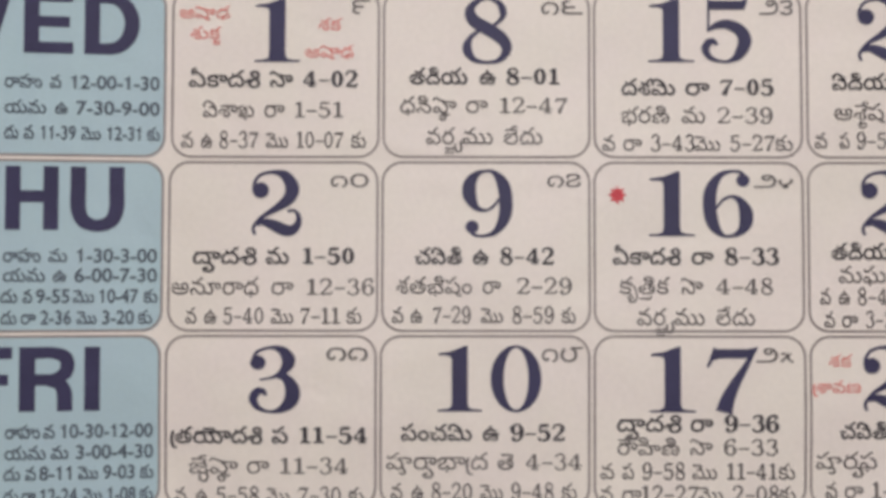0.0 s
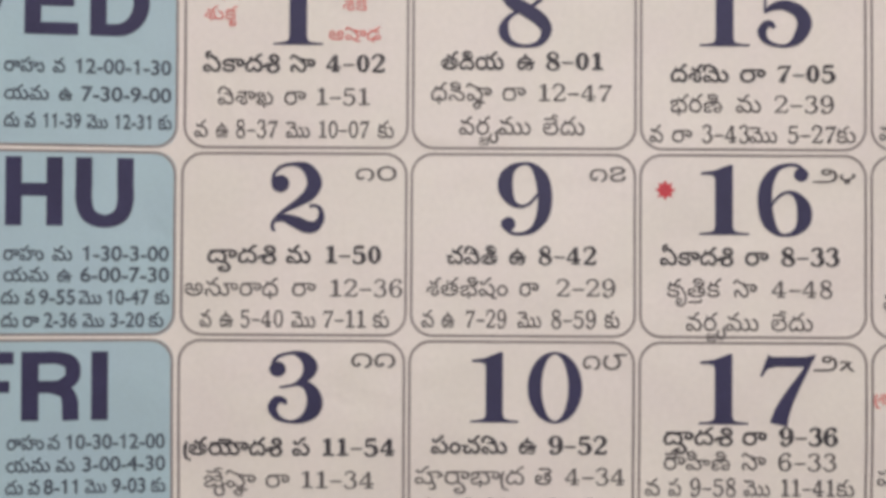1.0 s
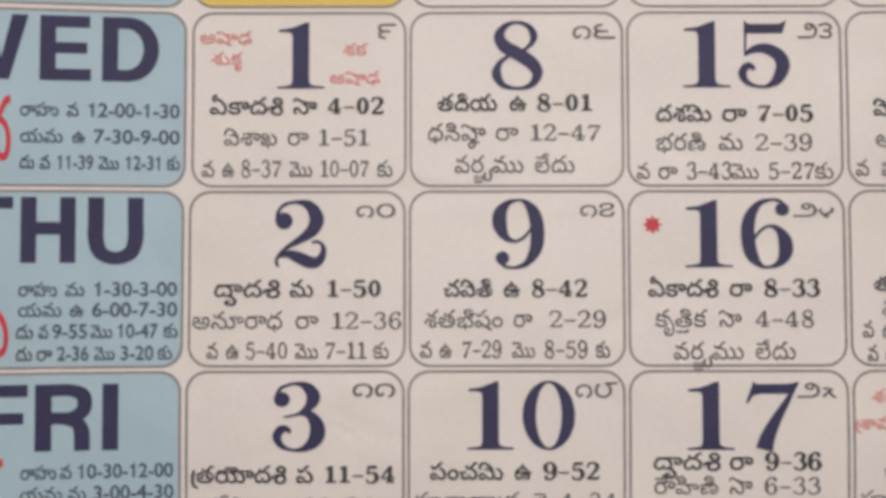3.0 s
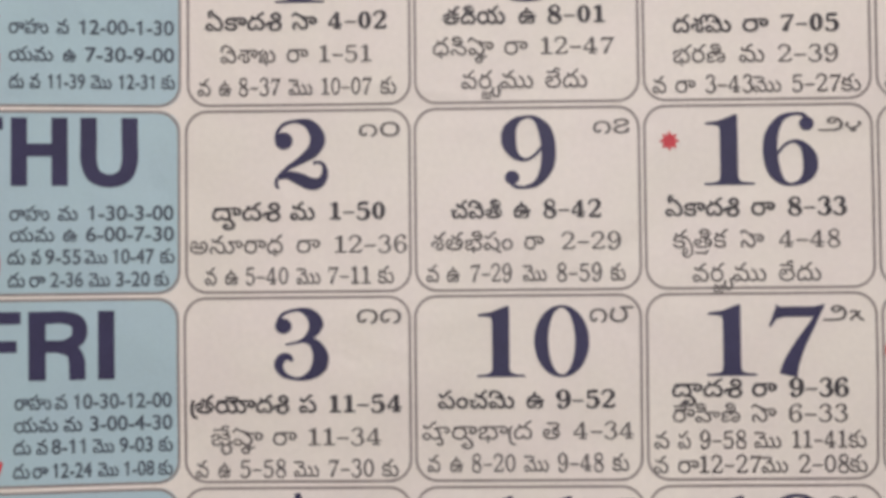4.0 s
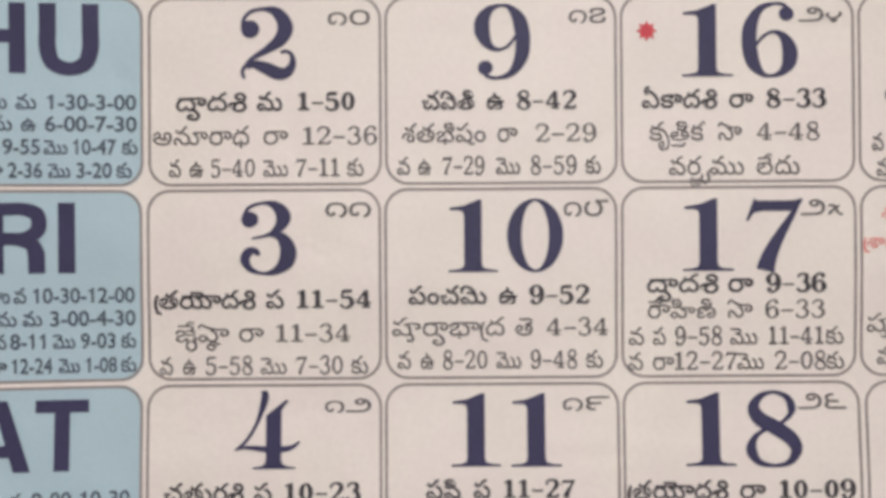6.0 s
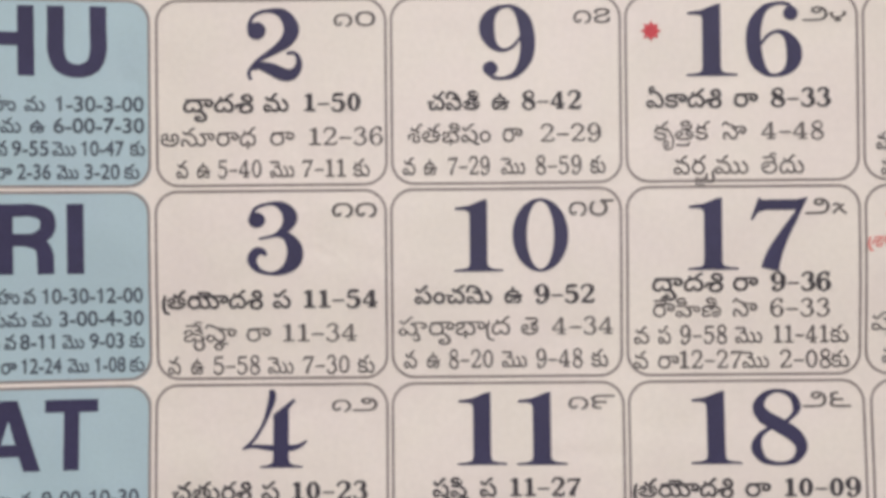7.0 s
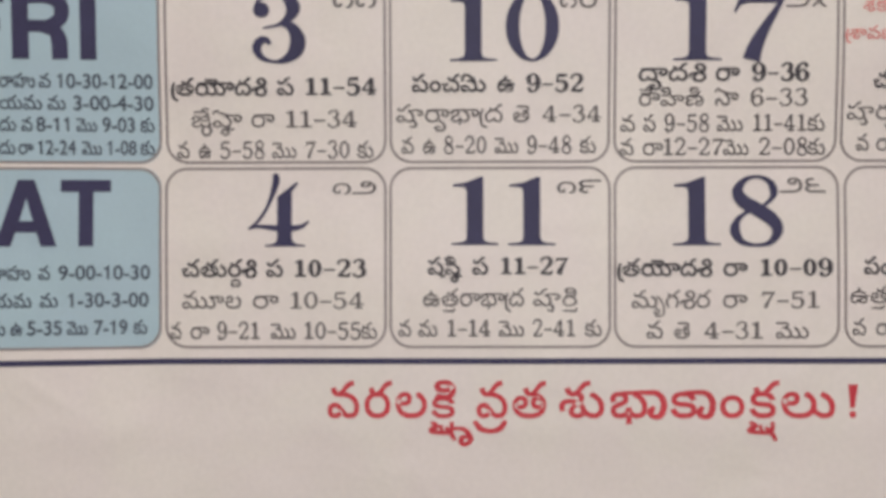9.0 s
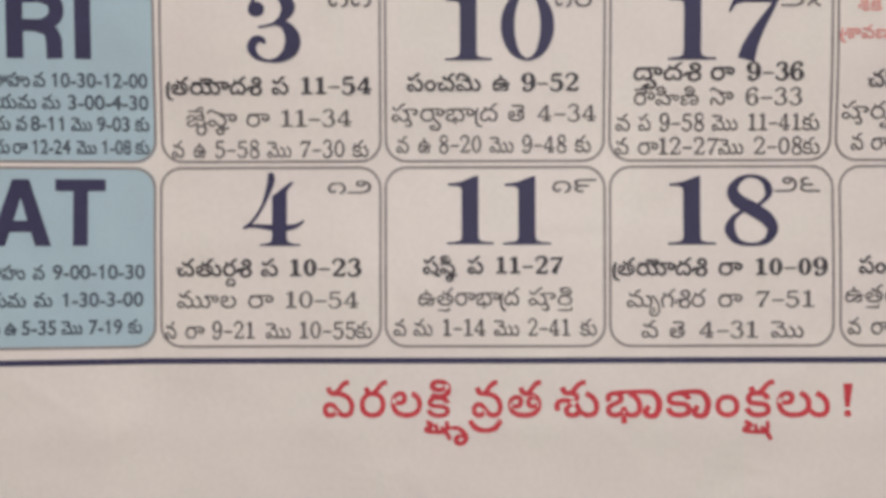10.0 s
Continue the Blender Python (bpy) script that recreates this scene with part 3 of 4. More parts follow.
def big_numeral(ink, ch, x0, x1, z, tall=16.75):
    shapes = numeral(ch)
    sx = (x1 - x0) / SPAN[ch]
    print_shapes(ink, place(shapes, sx, tall, x0, z))


# ---- the room around, closed on all sides ----
def wall(name, *boxes, mat=PLASTER, label="plain painted plaster wall of the room"):
    bm = bmesh.new()
    for b in boxes:
        box(bm, *b)
    me = bpy.data.meshes.new(name)
    bm.to_mesh(me)
    bm.free()
    me.materials.append(mat)
    return tagged(new(name, me), label, "wall", kind="structure")


wall("wall_north", (-1.9, 1.9, 0.004, 0.12, -1.45, 1.35))
wall("wall_east", (1.78, 1.9, -2.88, 0.004, -1.45, 1.35))
wall("wall_west", (-1.9, -1.78, -2.88, 0.004, -1.45, 1.35))
# opening left behind the added front lamp, no known window
wall("wall_south", (-1.9, -0.5, -3.0, -2.88, -1.45, 1.35), (1.1, 1.9, -3.0, -2.88, -1.45, 1.35),
     (-0.5, 1.1, -3.0, -2.88, -1.45, -0.2), (-0.5, 1.1, -3.0, -2.88, 1.1, 1.35))
tagged(wall("floor", (-1.9, 1.9, -3.0, 0.12, -1.55, -1.45), mat=FLOOR, label="dull brown polished stone floor"), category="floor")
tagged(wall("ceiling", (-1.9, 1.9, -3.0, 0.12, 1.35, 1.45), mat=CEILING, label="white painted flat ceiling"), category="ceiling")


# ---- the calendar ----
calendar = tagged(new("wall_calendar"), "large printed paper wall calendar with blue day column hanging flat", "calendar")
LEFT, RIGHT, TOP, BOTTOM = -215.0, 178.0, 168.0, -152.0


def paper_sheet():
    verts, faces = [], []
    nx, nz = 132, 108
    for j in range(nz + 1):
        for i in range(nx + 1):
            verts.append(sheet_point(LEFT + (RIGHT - LEFT) * i / nx, BOTTOM + (TOP - BOTTOM) * j / nz, 0.0))
    back = len(verts)
    for x, z in ((LEFT, BOTTOM), (RIGHT, BOTTOM), (RIGHT, TOP), (LEFT, TOP)):
        verts.append((x / 1000, 0.004, z / 1000))
    row = nx + 1
    for j in range(nz):
        for i in range(nx):
            a = j * row + i
            faces.append((a, a + 1, a + row + 1, a + row))
    faces.append((back + 3, back + 2, back + 1, back))
    faces.append([back, back + 1] + list(range(nx, -1, -1)))
    faces.append([back + 2, back + 3] + list(range(nz * row, nz * row + row)))
    faces.append([back + 1, back + 2] + [nz * row + nx - row * j for j in range(nz + 1)])
    faces.append([back + 3, back] + [row * j for j in range(nz + 1)])
    me = bpy.data.meshes.new("sheet")
    me.from_pydata(verts, [], faces)
    for p in me.polygons:
        p.use_smooth = p.index < nx * nz
    return me


part("sheet", paper_sheet(), PAPER, calendar, "cream glossy paper sheet with faint creases")


def rounded(x0, x1, z0, z1, r, step=2.0):
    pts = []
    corners = [(x1 - r, z1 - r, 0), (x0 + r, z1 - r, 90), (x0 + r, z0 + r, 180), (x1 - r, z0 + r, 270)]
    for n, (cx, cz, a0) in enumerate(corners):
        for k in range(9):
            a = radians(a0 + k * 11.25)
            pts.append((cx + r * math.cos(a), cz + r * math.sin(a)))
        nx, nz, a1 = corners[(n + 1) % 4]
        goal = (nx + r * math.cos(radians(a1)), nz + r * math.sin(radians(a1)))
        far = math.dist(pts[-1], goal)
        a, m = pts[-1], max(2, int(far / step))
        pts += [(a[0] + (goal[0] - a[0]) * k / m, a[1] + (goal[1] - a[1]) * k / m) for k in range(1, m)]
    return pts


def border(x0, x1, z0, z1, r=5.4, w=0.62):
    ink = Ink(0.06)
    outer = rounded(x0, x1, z0, z1, r)
    n = len(outer)
    inner = []
    for i, (x, z) in enumerate(outer):
        (ax, az), (bx, bz) = outer[i - 1], outer[(i + 1) % n]
        d = math.hypot(bx - ax, bz - az)
        inner.append((x - (bz - az) / d * w, z + (bx - ax) / d * w))
    ink.ribbon(inner, outer, closed=True)
    return ink


def fill(x0, x1, z0, z1, r=5.0, layer=0.03):
    ink = Ink(layer)
    rows, cols = 26, 30
    grid = []
    for j in range(rows + 1):
        z = z0 + (z1 - z0) * (0.5 - 0.5 * math.cos(math.pi * j / rows))
        d = max(0.0, r - (z - z0), r - (z1 - z))
        cut = r - math.sqrt(max(0.0, r * r - d * d))
        grid.append([(x0 + cut + (x1 - x0 - 2 * cut) * i / cols, z) for i in range(cols + 1)])
    for line in grid:
        ink.verts += [sheet_point(x, z, layer) for x, z in line]
    row = cols + 1
    ink.faces = [(j * row + i, j * row + i + 1, (j + 1) * row + i + 1, (j + 1) * row + i) for j in range(rows) for i in range(cols)]
    return ink


COLUMN = (-123.2, -68.4, -13.75, 41.1)
ROW = {"tue": 154.1, "wed": 109.1, "thu": 63.95, "fri": 18.8, "sat": -26.2}
# the boxes' own edges: top and bottom, right edge of the blue box, and the four date boxes, each row a little apart
UPRIGHT = {"tue": (154.4, 110.4), "wed": (109.4, 65.05), "thu": (64.25, 20.35), "fri": (19.6, -24.65), "sat": (-25.55, -69.95)}
BLUE_EDGE = {"tue": -124.4, "wed": -124.4, "thu": -124.6, "fri": -124.9, "sat": -125.05}
EDGES = {
    "tue": ((-123.1, -69.2), (-68.5, -14.8), (-14.1, 40.0), (40.9, 94.6)),
    "wed": ((-123.1, -69.2), (-68.5, -14.8), (-14.1, 40.0), (40.9, 94.6)),
    "thu": ((-123.5, -69.4), (-68.7, -14.9), (-14.2, 40.0), (40.8, 94.6)),
    "fri": ((-123.9, -69.7), (-69.0, -15.1), (-14.3, 40.1), (40.9, 94.8)),
    "sat": ((-124.2, -69.75), (-69.1, -14.9), (-14.2, 40.8), (41.9, 95.2)),
}
LINE_LABEL = {"bold": "bold black line of script and numerals", "plain": "thin black line of script and numerals",
              "narrow": "narrow grey line of script and numerals", "sans": "small black line of timings"}


def text_lines(parent, x, z, lines):
    for style, base, words in lines:
        ink = Ink()
        for word, a, b in words:
            set_word(ink, word, x + a, x + b, z + base, style)
        part("text_line", ink, {"bold": BOLD_INK, "sans": SLATE}.get(style, BLACK), parent, LINE_LABEL[style])


def script_part(parent, word, x0, z0, x1, body, pen, mat, name, label, grand=False):
    ink = Ink()
    set_script(ink, word, x0, x1, z0, body, pen, grand)
    return part(name, ink, mat, parent, label)


# three numerals of the older cut
CORNER_STROKES = {
    "౧": [[(0.40, 0.34), (0.30, 0.12), (0.12, 0.16), (0.03, 0.5), (0.16, 0.88), (0.5, 1.0), (0.84, 0.88), (0.97, 0.5), (0.86, 0.12), (0.66, 0.02)]],
    "౪": [[(0.14, 0.95), (0.02, 0.72), (0.14, 0.46), (0.42, 0.28), (0.62, 0.12), (0.46, 0.0), (0.34, 0.14), (0.52, 0.36), (0.84, 0.58), (0.96, 0.86), (0.8, 1.0)]],
    "౫": [[(0.05, 0.05), (0.22, 0.36), (0.55, 0.72), (0.76, 1.0)], [(0.02, 0.9), (0.3, 1.0), (0.5, 0.8), (0.62, 0.38), (0.98, 0.02)]],
}


def corner_shapes(word):
    out, pen = [], 0.0
    for ch in word:
        if ch in CORNER_STROKES:
            wide, tall = (0.5, 0.5) if ch == "౧" else (0.42, 0.4)
            for stroke in CORNER_STROKES[ch]:
                out.append(brush([(pen + 0.04 + wide * x, tall * y, 0.085) for x, y in stroke], fine=5))
            pen += wide + 0.1
            continue
        shapes, step = glyph(ch)
        out += weighted(moved(shapes, pen), 0.006)
        pen += step
    return out


def date_cell(col, day, figures_at, corner, lines):
    """One date's box: its border, big numeral, small script numeral at the corner and lines of text."""
    x, z = COLUMN[col], ROW[day]
    left, right = EDGES[day][col]
    top, foot = UPRIGHT[day]
    cell = part("date_cell", border(left, right, foot, top), GREY, calendar, "thin grey rounded border of a date box")
    ink = Ink()
    for ch, a, b, base in figures_at:
        big_numeral(ink, ch, a, b, base)
    if figures_at:
        part("numeral", ink, NAVY, cell, "large navy serif date numeral")
    if corner:
        word, a, b, low, high = corner
        ink = Ink()
        shapes = corner_shapes(word)
        p, q = width_of(shapes)
        _, _, lo, hi = bounds(shapes)
        sx, sy = (b - a) / (q - p), (high - low) / (hi - lo)
        print_shapes(ink, place(shapes, sx, sy, a - p * sx, low - lo * sy))
        part("corner_numeral", ink, BLACK, cell, "small black script numeral")
    text_lines(cell, x, z, lines)
    return cell


def day_cell(day, letters, base, named, lines):
    """One weekday's blue box with its short name, its red script name and the day's timings."""
    z = ROW[day]
    x0, x1 = -201.0, BLUE_EDGE[day]
    top, foot = UPRIGHT[day]
    cell = part("day_cell", fill(x0, x1, foot, top), BLUE, calendar, "pale blue printed weekday box")
    part("border", border(x0, x1, foot, top), GREY, cell, "thin grey rounded border")
    ink = Ink()
    for ch, a, b in letters:
        shapes = capital(ch)
        p, q = width_of(shapes)
        sx = (b - a) / (q - p)
        print_shapes(ink, place(shapes, sx, 16.2, a - p * sx, base))
    if letters:
        part("day_name", ink, NAVY, cell, "bold navy capital letters")
    if named:
        word, right, low, body = named
        strokes = script(word, True)
        p, q, _, _ = script_bounds(strokes)
        ink = Ink()
        set_script(ink, word, right - (q - p) * body * 0.47, right, low, body, 1.45, grand=True)
        part("script_name", ink, RED, cell, "tall red script weekday name")
    text_lines(cell, -124.7, z, lines)
    return cell


# the blue weekday boxes
day_cell("tue", [], 0, None, [])
day_cell("wed", [("W", -183.8, -162.5), ("E", -159.7, -147.6), ("D", -144.9, -131.2)], 91.5, ("బుధ", -166.2, 71.4, 11.6), [
        ("sans", -26.58, [("రాహు", -39.3, -30.4), ("వ", -28.4, -25.7), ("12-00-1-30", -23.3, -1.4)]),
        ("sans", -33.18, [("యమ", -39.2, -29.3), ("ఉ", -26.9, -24.0), ("7-30-9-00", -21.9, -1.3)]),
        ("sans", -39.68, [("దు", -39.2, -35.9), ("వ", -34.5, -32.2), ("11-39", -30.4, -21.9), ("మొ", -20.5, -15.9), ("12-31", -14.2, -6.0), ("కు", -4.3, -1.2)]),
    ])
day_cell("thu", [("T", -178.9, -165.3), ("H", -163.5, -150.6), ("U", -147.8, -134.4)], 46.3, ("గురు", -165.9, 23.4, 11.8), [
        ("sans", -25.85, [("రాహు", -39.0, -30.1), ("మ", -28.1, -23.7), ("1-30-3-00", -21.3, -1.5)]),
        ("sans", -30.85, [("యమ", -38.9, -29.0), ("ఉ", -26.9, -23.8), ("6-00-7-30", -21.8, -1.4)]),
        ("sans", -36.15, [("దు", -39.4, -35.5), ("వ", -34.1, -32.0), ("9-55", -31.0, -22.9), ("మొ", -22.0, -16.9), ("10-47", -15.6, -6.0), ("కు", -4.7, -1.3)]),
        ("sans", -41.55, [("దు", -39.3, -35.6), ("రా", -34.5, -31.2), ("2-36", -29.8, -22.4), ("మొ", -21.0, -16.3), ("3-20", -14.8, -7.0), ("కు", -6.0, -2.6)]),
    ])
day_cell("fri", [("F", -172.4, -161.2), ("R", -159.5, -146.1), ("I", -143.7, -139.9)], 0.45, ("శుక్ర", -165.9, -17.2, 11.6), [
        ("sans", -25.15, [("రాహు", -37.9, -29.7), ("వ", -28.8, -26.1), ("10-30-12-00", -24.6, -2.1)]),
        ("sans", -30.45, [("యమ", -38.0, -28.3), ("మ", -26.9, -22.8), ("3-00-4-30", -20.9, -2.0)]),
        ("sans", -35.65, [("దు", -38.2, -34.4), ("వ", -33.1, -30.6), ("8-11", -29.7, -22.1), ("మొ", -20.3, -15.6), ("9-03", -14.3, -6.6), ("కు", -5.3, -2.0)]),
        ("sans", -41.25, [("దు", -38.3, -34.7), ("రా", -33.9, -30.7), ("12-24", -29.4, -20.6), ("మొ", -19.1, -14.6), ("1-08", -13.2, -6.3), ("కు", -5.4, -2.0)]),
    ])
day_cell("sat", [("S", -178.6, -165.4), ("A", -164.2, -149.8), ("T", -148.9, -137.1)], -44.8, ("శని", -170.2, -64.4, 10.8), [
        ("sans", -26.70, [("రాహు", -40.0, -31.2), ("వ", -29.3, -26.7), ("9-00-10-30", -24.7, -3.1)]),
        ("sans", -33.40, [("యమ", -40.5, -31.0), ("మ", -29.0, -24.9), ("1-30-3-00", -22.5, -3.5)]),
        ("sans", -40.10, [("దు", -40.9, -37.0), ("ఉ", -35.7, -33.1), ("5-35", -31.9, -23.9), ("మొ", -22.6, -17.9), ("7-19", -16.3, -8.5), ("కు", -7.1, -3.9)]),
    ])

# the row above, of which only the lower edge comes into view
yellow = date_cell(0, "tue", [], None, [])
part("yellow_ground", fill(-122.7, -69.6, 110.8, 154.0), YELLOW, yellow, "yellow printed ground")
for c in (1, 2, 3):
    date_cell(c, "tue", [], None, [])

# wednesday's row
first = date_cell(0, "wed", [("1", -101.7, -89.9, 90.0)], ("౯", -76.5, -71.8, 102.5, 106.4), [
        ("bold", -25.60, [("ఏకాదశి", 4.7, 22.7), ("సా", 25.6, 31.2), ("4-02", 34.1, 48.3)]),
        ("plain", -33.5, [("విశాఖ", 8.3, 21.5), ("రా", 24.2, 29.1), ("1-51", 32.1, 44.6)]),
        ("narrow", -41.4, [("వ", 2.8, 5.9), ("ఉ", 8.0, 10.8), ("8-37", 12.7, 22.7), ("మొ", 24.7, 30.3), ("10-07", 32.6, 44.6), ("కు", 46.6, 50.4)]),
    ])
for word, x0, z0, x1 in (("ఆషాఢ", -121.1, 101.4, -108.1), ("శుక్ల", -118.2, 96.0, -110.4), ("శక", -85.1, 98.3, -79.0), ("ఆషాఢ", -88.5, 91.2, -76.0)):
    script_part(first, word, x0, z0, x1, 2.35, 0.42, PALE_RED, "red_note", "small pale red script word")
date_cell(1, "wed", [("8", -48.0, -34.9, 89.9)], ("౧౬", -27.5, -16.8, 102.3, 106.2), [
        ("bold", -24.90, [("తదియ", 7.0, 21.7), ("ఉ", 25.1, 29.1), ("8-01", 31.9, 45.6)]),
        ("plain", -32.40, [("ధనిష్ఠా", 4.5, 18.7), ("రా", 21.5, 26.8), ("12-47", 30.3, 47.7)]),
        ("plain", -40.50, [("వర్జ్యము", 11.2, 28.3), ("లేదు", 31.2, 41.1)]),
    ])
date_cell(2, "wed", [("1", 0.2, 12.1, 90.1), ("5", 13.8, 27.0, 90.1)], ("౨౩", 29.1, 37.7, 102.4, 106.4), [
        ("bold", -27.6, [("దశమి", 7.1, 20.8), ("రా", 23.6, 29.4), ("7-05", 32.5, 46.4)]),
        ("plain", -34.9, [("భరణి", 7.0, 19.3), ("మ", 22.6, 28.6), ("2-39", 31.8, 46.0)]),
        ("narrow", -42.1, [("వ", 2.0, 5.2), ("రా", 7.4, 11.9), ("3-43", 14.5, 25.8), ("మొ", 25.8, 32.4), ("5-27", 35.0, 46.5), ("కు", 46.5, 51.1)]),
    ])
date_cell(3, "wed", [("2", 54.3, 67.1, 90.1), ("2", 69.0, 81.8, 90.1)], None, [
        ("bold", -26.2, [("విదియ", 6.6, 21.5)]),
        ("plain", -34.1, [("ఆశ్లేష", 7.0, 20.4)]),
        ("narrow", -41.4, [("వ", 1.9, 5.1), ("ప", 8.3, 10.8), ("9-5", 12.7, 20.4)]),
    ])

# thursday's row
date_cell(0, "thu", [("2", -102.1, -89.3, 44.9)], ("౧౦", -81.8, -72.0, 57.4, 61.0), [
        ("bold", -26.2, [("ద్వాదశి", 6.2, 22.2), ("మ", 25.0, 30.7), ("1-50", 34.5, 47.6)]),
        ("plain", -34.1, [("అనూరాధ", 0.8, 23.1), ("రా", 26.4, 31.8), ("12-36", 35.6, 52.7)]),
        ("narrow", -41.5, [("వ", 4.5, 7.2), ("ఉ", 9.3, 12.4), ("5-40", 14.2, 24.4), ("మొ", 26.4, 32.0), ("7-11", 33.8, 44.0), ("కు", 45.7, 49.5)]),
    ])
date_cell(1, "thu", [("9", -47.8, -34.9, 45.0)], ("౧౭", -26.0, -17.4, 57.5, 61.1), [
        ("bold", -26.2, [("చవితి", 8.5, 20.4), ("ఉ", 23.4, 27.2), ("8-42", 30.3, 44.1)]),
        ("plain", -33.8, [("శతభిషం", 3.7, 23.0), ("రా", 25.8, 30.1), ("2-29", 34.6, 48.6)]),
        ("narrow", -41.3, [("వ", 2.5, 5.4), ("ఉ", 7.4, 10.3), ("7-29", 12.9, 22.7), ("మొ", 25.4, 30.9), ("8-59", 33.4, 44.0), ("కు", 46.0, 49.5)]),
    ])
starred = date_cell(2, "thu", [("1", 0.1, 11.9, 45.0), ("6", 14.0, 26.8, 45.0)], ("౨౪", 27.1, 37.3, 57.3, 60.9), [
        ("bold", -26.2, [("ఏకాదశి", 4.6, 21.6), ("రా", 24.8, 30.0), ("8-33", 33.3, 47.2)]),
        ("plain", -33.8, [("కృత్తిక", 6.2, 19.1), ("సా", 22.1, 27.3), ("4-48", 31.0, 45.5)]),
        ("plain", -41.8, [("వర్జ్యము", 10.7, 27.9), ("లేదు", 30.9, 40.8)]),
    ])
ink = Ink()
ink.shape([[(-8.0 + (2.45 if k % 2 == 0 else 1.5) * math.sin(math.pi * k / 8), 55.6 + (2.45 if k % 2 == 0 else 1.5) * math.cos(math.pi * k / 8)) for k in range(16)]])
part("star", ink, RED, starred, "small red eight-pointed star")
date_cell(3, "thu", [("2", 54.6, 67.4, 45.0), ("3", 69.0, 81.8, 45.0)], None, [
        ("bold", -24.9, [("తదియ", 5.9, 20.6)]),
        ("plain", -30.9, [("మఘ", 7.6, 19.6)]),
        ("narrow", -36.4, [("వ", 2.8, 5.4), ("ఉ", 7.6, 10.4), ("8-4", 12.4, 20.0)]),
        ("narrow", -42.3, [("వ", 3.8, 6.4), ("రా", 8.3, 12.1), ("3-2", 14.4, 21.5)]),
    ])

# friday's row
date_cell(0, "fri", [("3", -102.5, -89.5, -0.1)], ("౧౧", -82.6, -72.0, 12.9, 16.4), [
        ("bold", -26.8, [("త్రయోదశి", 1.2, 24.0), ("ప", 26.8, 30.8), ("11-54", 34.0, 51.1)]),
        ("plain", -34.6, [("జ్యేష్ఠా", 5.7, 17.8), ("రా", 20.4, 25.8), ("11-34", 29.0, 46.2)]),
        ("narrow", -42.1, [("వ", 2.0, 5.0), ("ఉ", 7.4, 10.3), ("5-58", 12.6, 23.5), ("మొ", 25.4, 31.3), ("7-30", 33.5, 44.4), ("కు", 46.3, 50.2)]),
    ])
date_cell(1, "fri", [("1", -54.2, -42.8, 0.1), ("0", -40.6, -27.6, 0.1)], ("౧౮", -27.5, -17.1, 12.7, 16.6), [
        ("bold", -26.10, [("పంచమి", 5.0, 22.9), ("ఉ", 25.9, 29.9), ("9-52", 32.8, 46.8)]),
        ("plain", -33.50, [("పూర్వాభాద్ర", 1.1, 27.1), ("తె", 29.6, 33.6), ("4-34", 36.8, 51.1)]),
        ("narrow", -41.1, [("వ", 2.3, 5.3), ("ఉ", 7.7, 10.7), ("8-20", 12.8, 23.1), ("మొ", 25.2, 30.9), ("9-48", 33.1, 43.9), ("కు", 45.9, 49.8)]),
    ])
date_cell(2, "fri", [("1", 0.0, 11.7, 0.0), ("7", 14.5, 27.8, 0.0)], ("౨౫", 27.2, 37.0, 12.6, 16.4), [
        ("bold", -23.7, [("ద్వాదశి", 5.5, 21.5), ("రా", 24.2, 29.6), ("9-36", 32.8, 46.8)]),
        ("plain", -29.7, [("రోహిణి", 5.6, 21.3), ("సా", 24.1, 29.5), ("6-33", 32.7, 46.5)]),
        ("narrow", -35.9, [("వ", 1.2, 4.7), ("ప", 6.8, 9.7), ("9-58", 11.9, 22.8), ("మొ", 24.7, 30.9), ("11-41", 33.6, 46.3), ("కు", 46.6, 50.8)]),
        ("narrow", -41.7, [("వ", 1.0, 4.4), ("రా", 6.7, 11.4), ("12-27", 11.8, 26.3), ("మొ", 26.3, 32.4), ("2-08", 35.0, 46.8), ("కు", 46.8, 51.0)]),
    ])
last = date_cell(3, "fri", [("2", 54.6, 67.4, 0.1), ("4", 69.0, 82.5, 0.1)], None, [
        ("bold", -25.5, [("చవితి", 7.6, 19.6)]),
        ("plain", -33.2, [("పూర్వఫ", 1.3, 16.9)]),
        ("narrow", -40.7, [("వ", 3.8, 6.8), ("రా", 8.7, 13.2), ("1-1", 15.7, 24.0)]),
    ])
for word, x0, z0, x1 in (("శక", 45.9, 11.6, 51.9), ("శ్రావణ", 41.9, 5.0, 54.0)):
    script_part(last, word, x0, z0, x1, 2.35, 0.42, PALE_RED, "red_note", "small pale red script word")

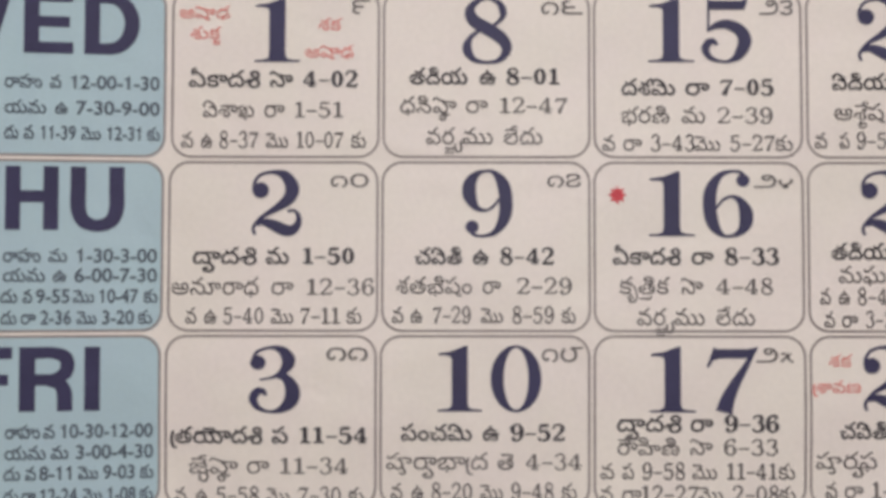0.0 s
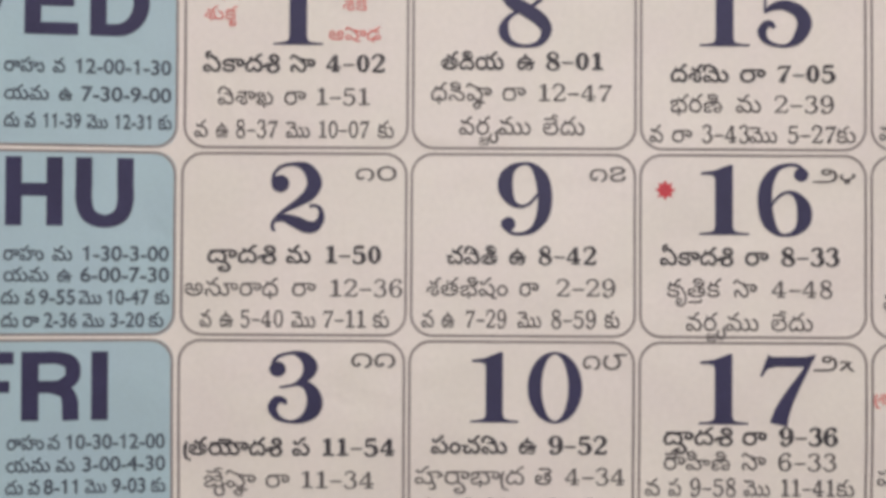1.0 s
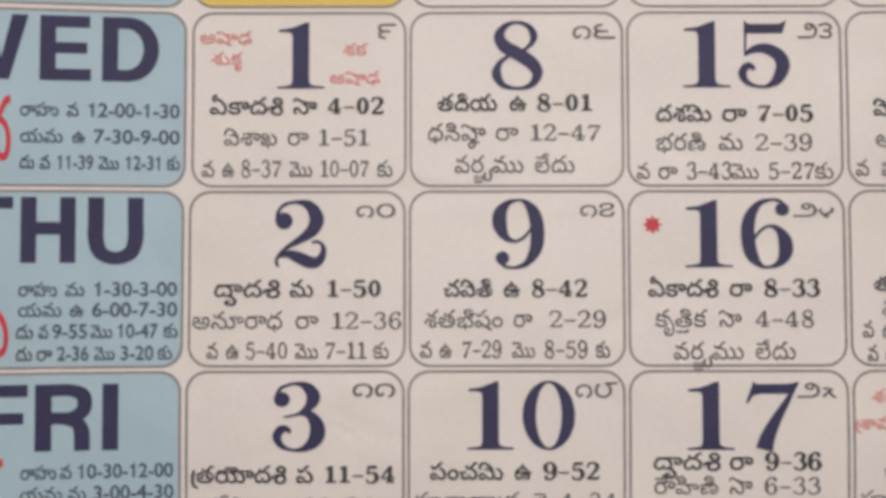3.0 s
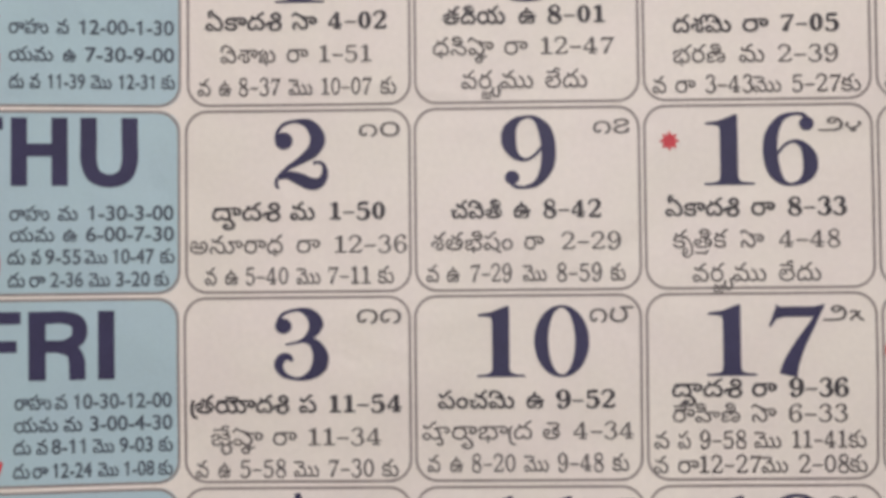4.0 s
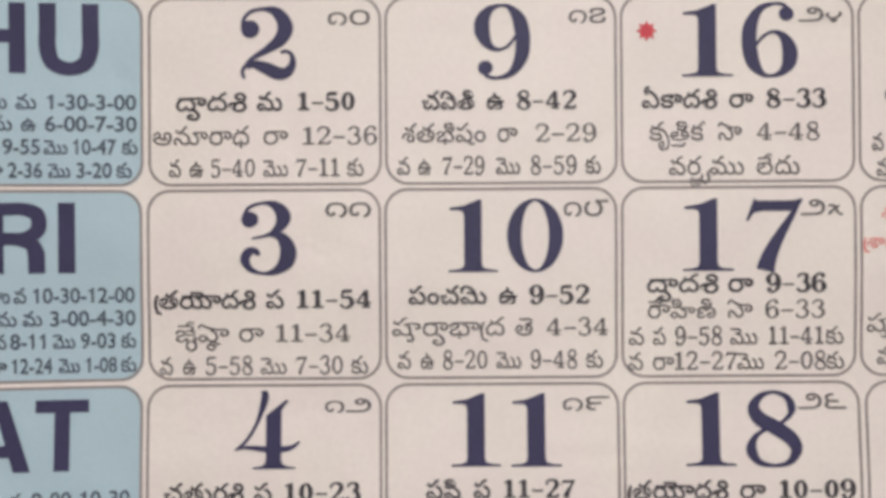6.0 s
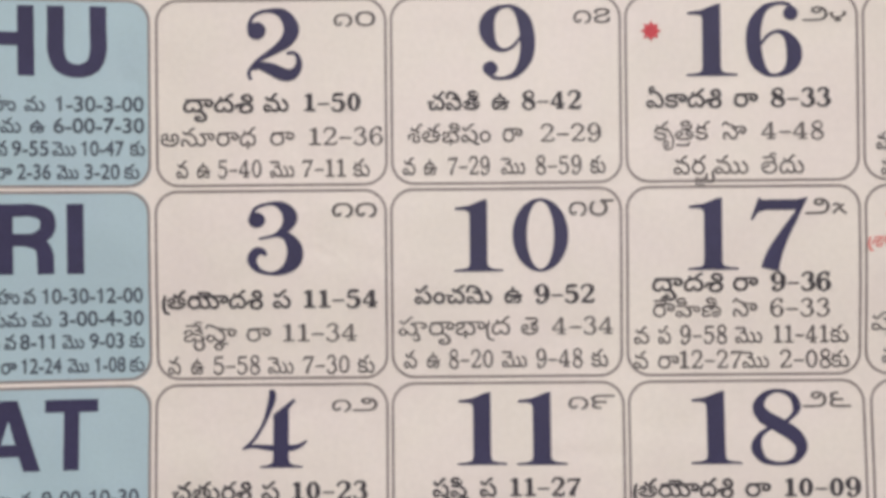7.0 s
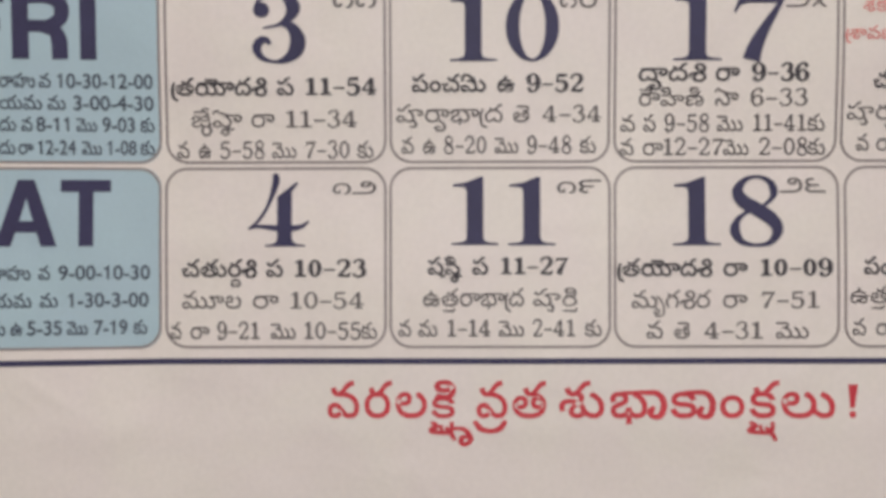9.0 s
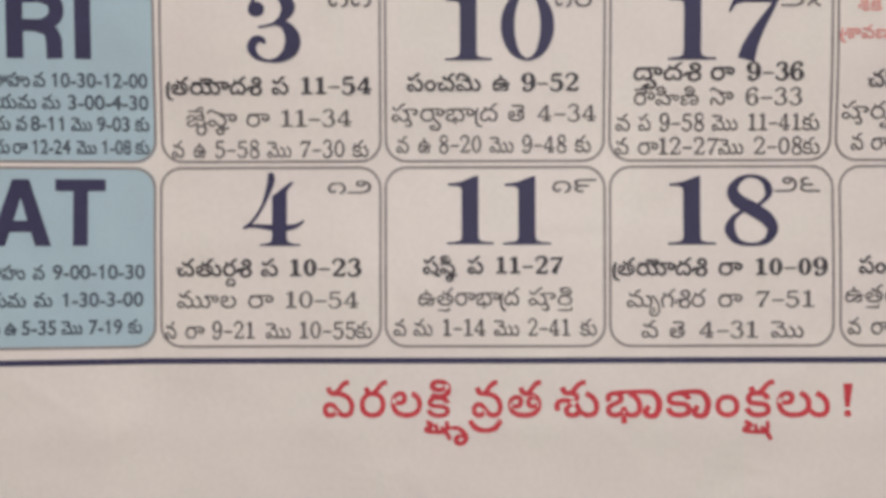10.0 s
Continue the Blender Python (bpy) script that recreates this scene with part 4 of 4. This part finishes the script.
# saturday's row
date_cell(0, "sat", [("4", -103.7, -88.9, -45.0)], ("౧౨", -83.0, -72.3, -32.3, -29.0), [
        ("bold", -26.2, [("చతుర్దశి", 3.2, 21.2), ("ప", 23.9, 27.9), ("10-23", 31.0, 48.5)]),
        ("plain", -34.0, [("మూల", 3.2, 17.7), ("రా", 20.6, 26.6), ("10-54", 29.9, 47.8)]),
        ("narrow", -41.5, [("వ", 0.2, 2.9), ("రా", 5.2, 9.6), ("9-21", 11.8, 22.2), ("మొ", 25.0, 31.0), ("10-55", 33.3, 47.1), ("కు", 47.1, 51.0)]),
    ])
date_cell(1, "sat", [("1", -53.8, -42.4, -44.7), ("1", -40.0, -28.4, -44.8)], ("౧౯", -28.0, -17.2, -32.2, -28.8), [
        ("bold", -25.7, [("షష్ఠి", 8.8, 17.1), ("ప", 19.7, 23.4), ("11-27", 26.7, 43.0)]),
        ("plain", -33.5, [("ఉత్తరాభాద్ర", 7.6, 32.2), ("పూర్తి", 34.5, 45.2)]),
        ("narrow", -40.9, [("వ", 1.5, 4.6), ("మ", 6.4, 11.0), ("1-14", 13.6, 24.0), ("మొ", 26.1, 32.2), ("2-41", 34.4, 44.7), ("కు", 47.1, 51.2)]),
    ])
date_cell(2, "sat", [("1", 0.3, 11.9, -44.9), ("8", 14.0, 27.3, -44.9)], ("౨౬", 26.3, 37.5, -32.1, -28.4), [
        ("bold", -26.2, [("త్రయోదశి", 0.8, 23.2), ("రా", 26.3, 31.8), ("10-09", 35.4, 52.9)]),
        ("plain", -34.0, [("మృగశిర", 3.9, 23.2), ("రా", 26.2, 31.8), ("7-51", 35.4, 49.6)]),
        ("plain", -41.5, [("వ", 7.5, 11.5), ("తె", 14.3, 18.0), ("4-31", 21.6, 35.9), ("మొ", 39.1, 47.0)]),
    ])
date_cell(3, "sat", [("2", 54.8, 67.6, -44.9), ("5", 69.0, 82.3, -44.9)], None, [
        ("bold", -25.8, [("పంచమి", 5.6, 22.2)]),
        ("plain", -32.9, [("ఉత్తరఫ", 2.2, 19.3)]),
        ("narrow", -40.7, [("వ", 2.8, 6.0), ("రా", 8.5, 12.9), ("1-2", 15.1, 23.4)]),
    ])

# the rule and the greeting below the dates
ink = Ink(0.06)
xs = [-212 + 2.0 * k for k in range(194)]
ink.ribbon([(x, -73.85) for x in xs], [(x, -72.4) for x in xs])
part("footer_rule", ink, NAVY, calendar, "navy printed rule across the sheet")
for word, x0, x1 in (("వరలక్ష్మి", -84.2, -49.2), ("వ్రత", -48.3, -30.9), ("శుభాకాంక్షలు", -27.5, 39.5)):
    script_part(calendar, word, x0, -87.0, x1, 6.5, 1.38, RED, "greeting_word", "bold red script word", grand=True)
ink = Ink()
ink.shape([[(43.3, -84.6), (44.4, -84.6), (45.2, -78.9), (42.9, -78.9)]])
ink.shape(disc(43.9, -86.2, 0.85))
part("exclamation_mark", ink, RED, calendar, "red exclamation mark")
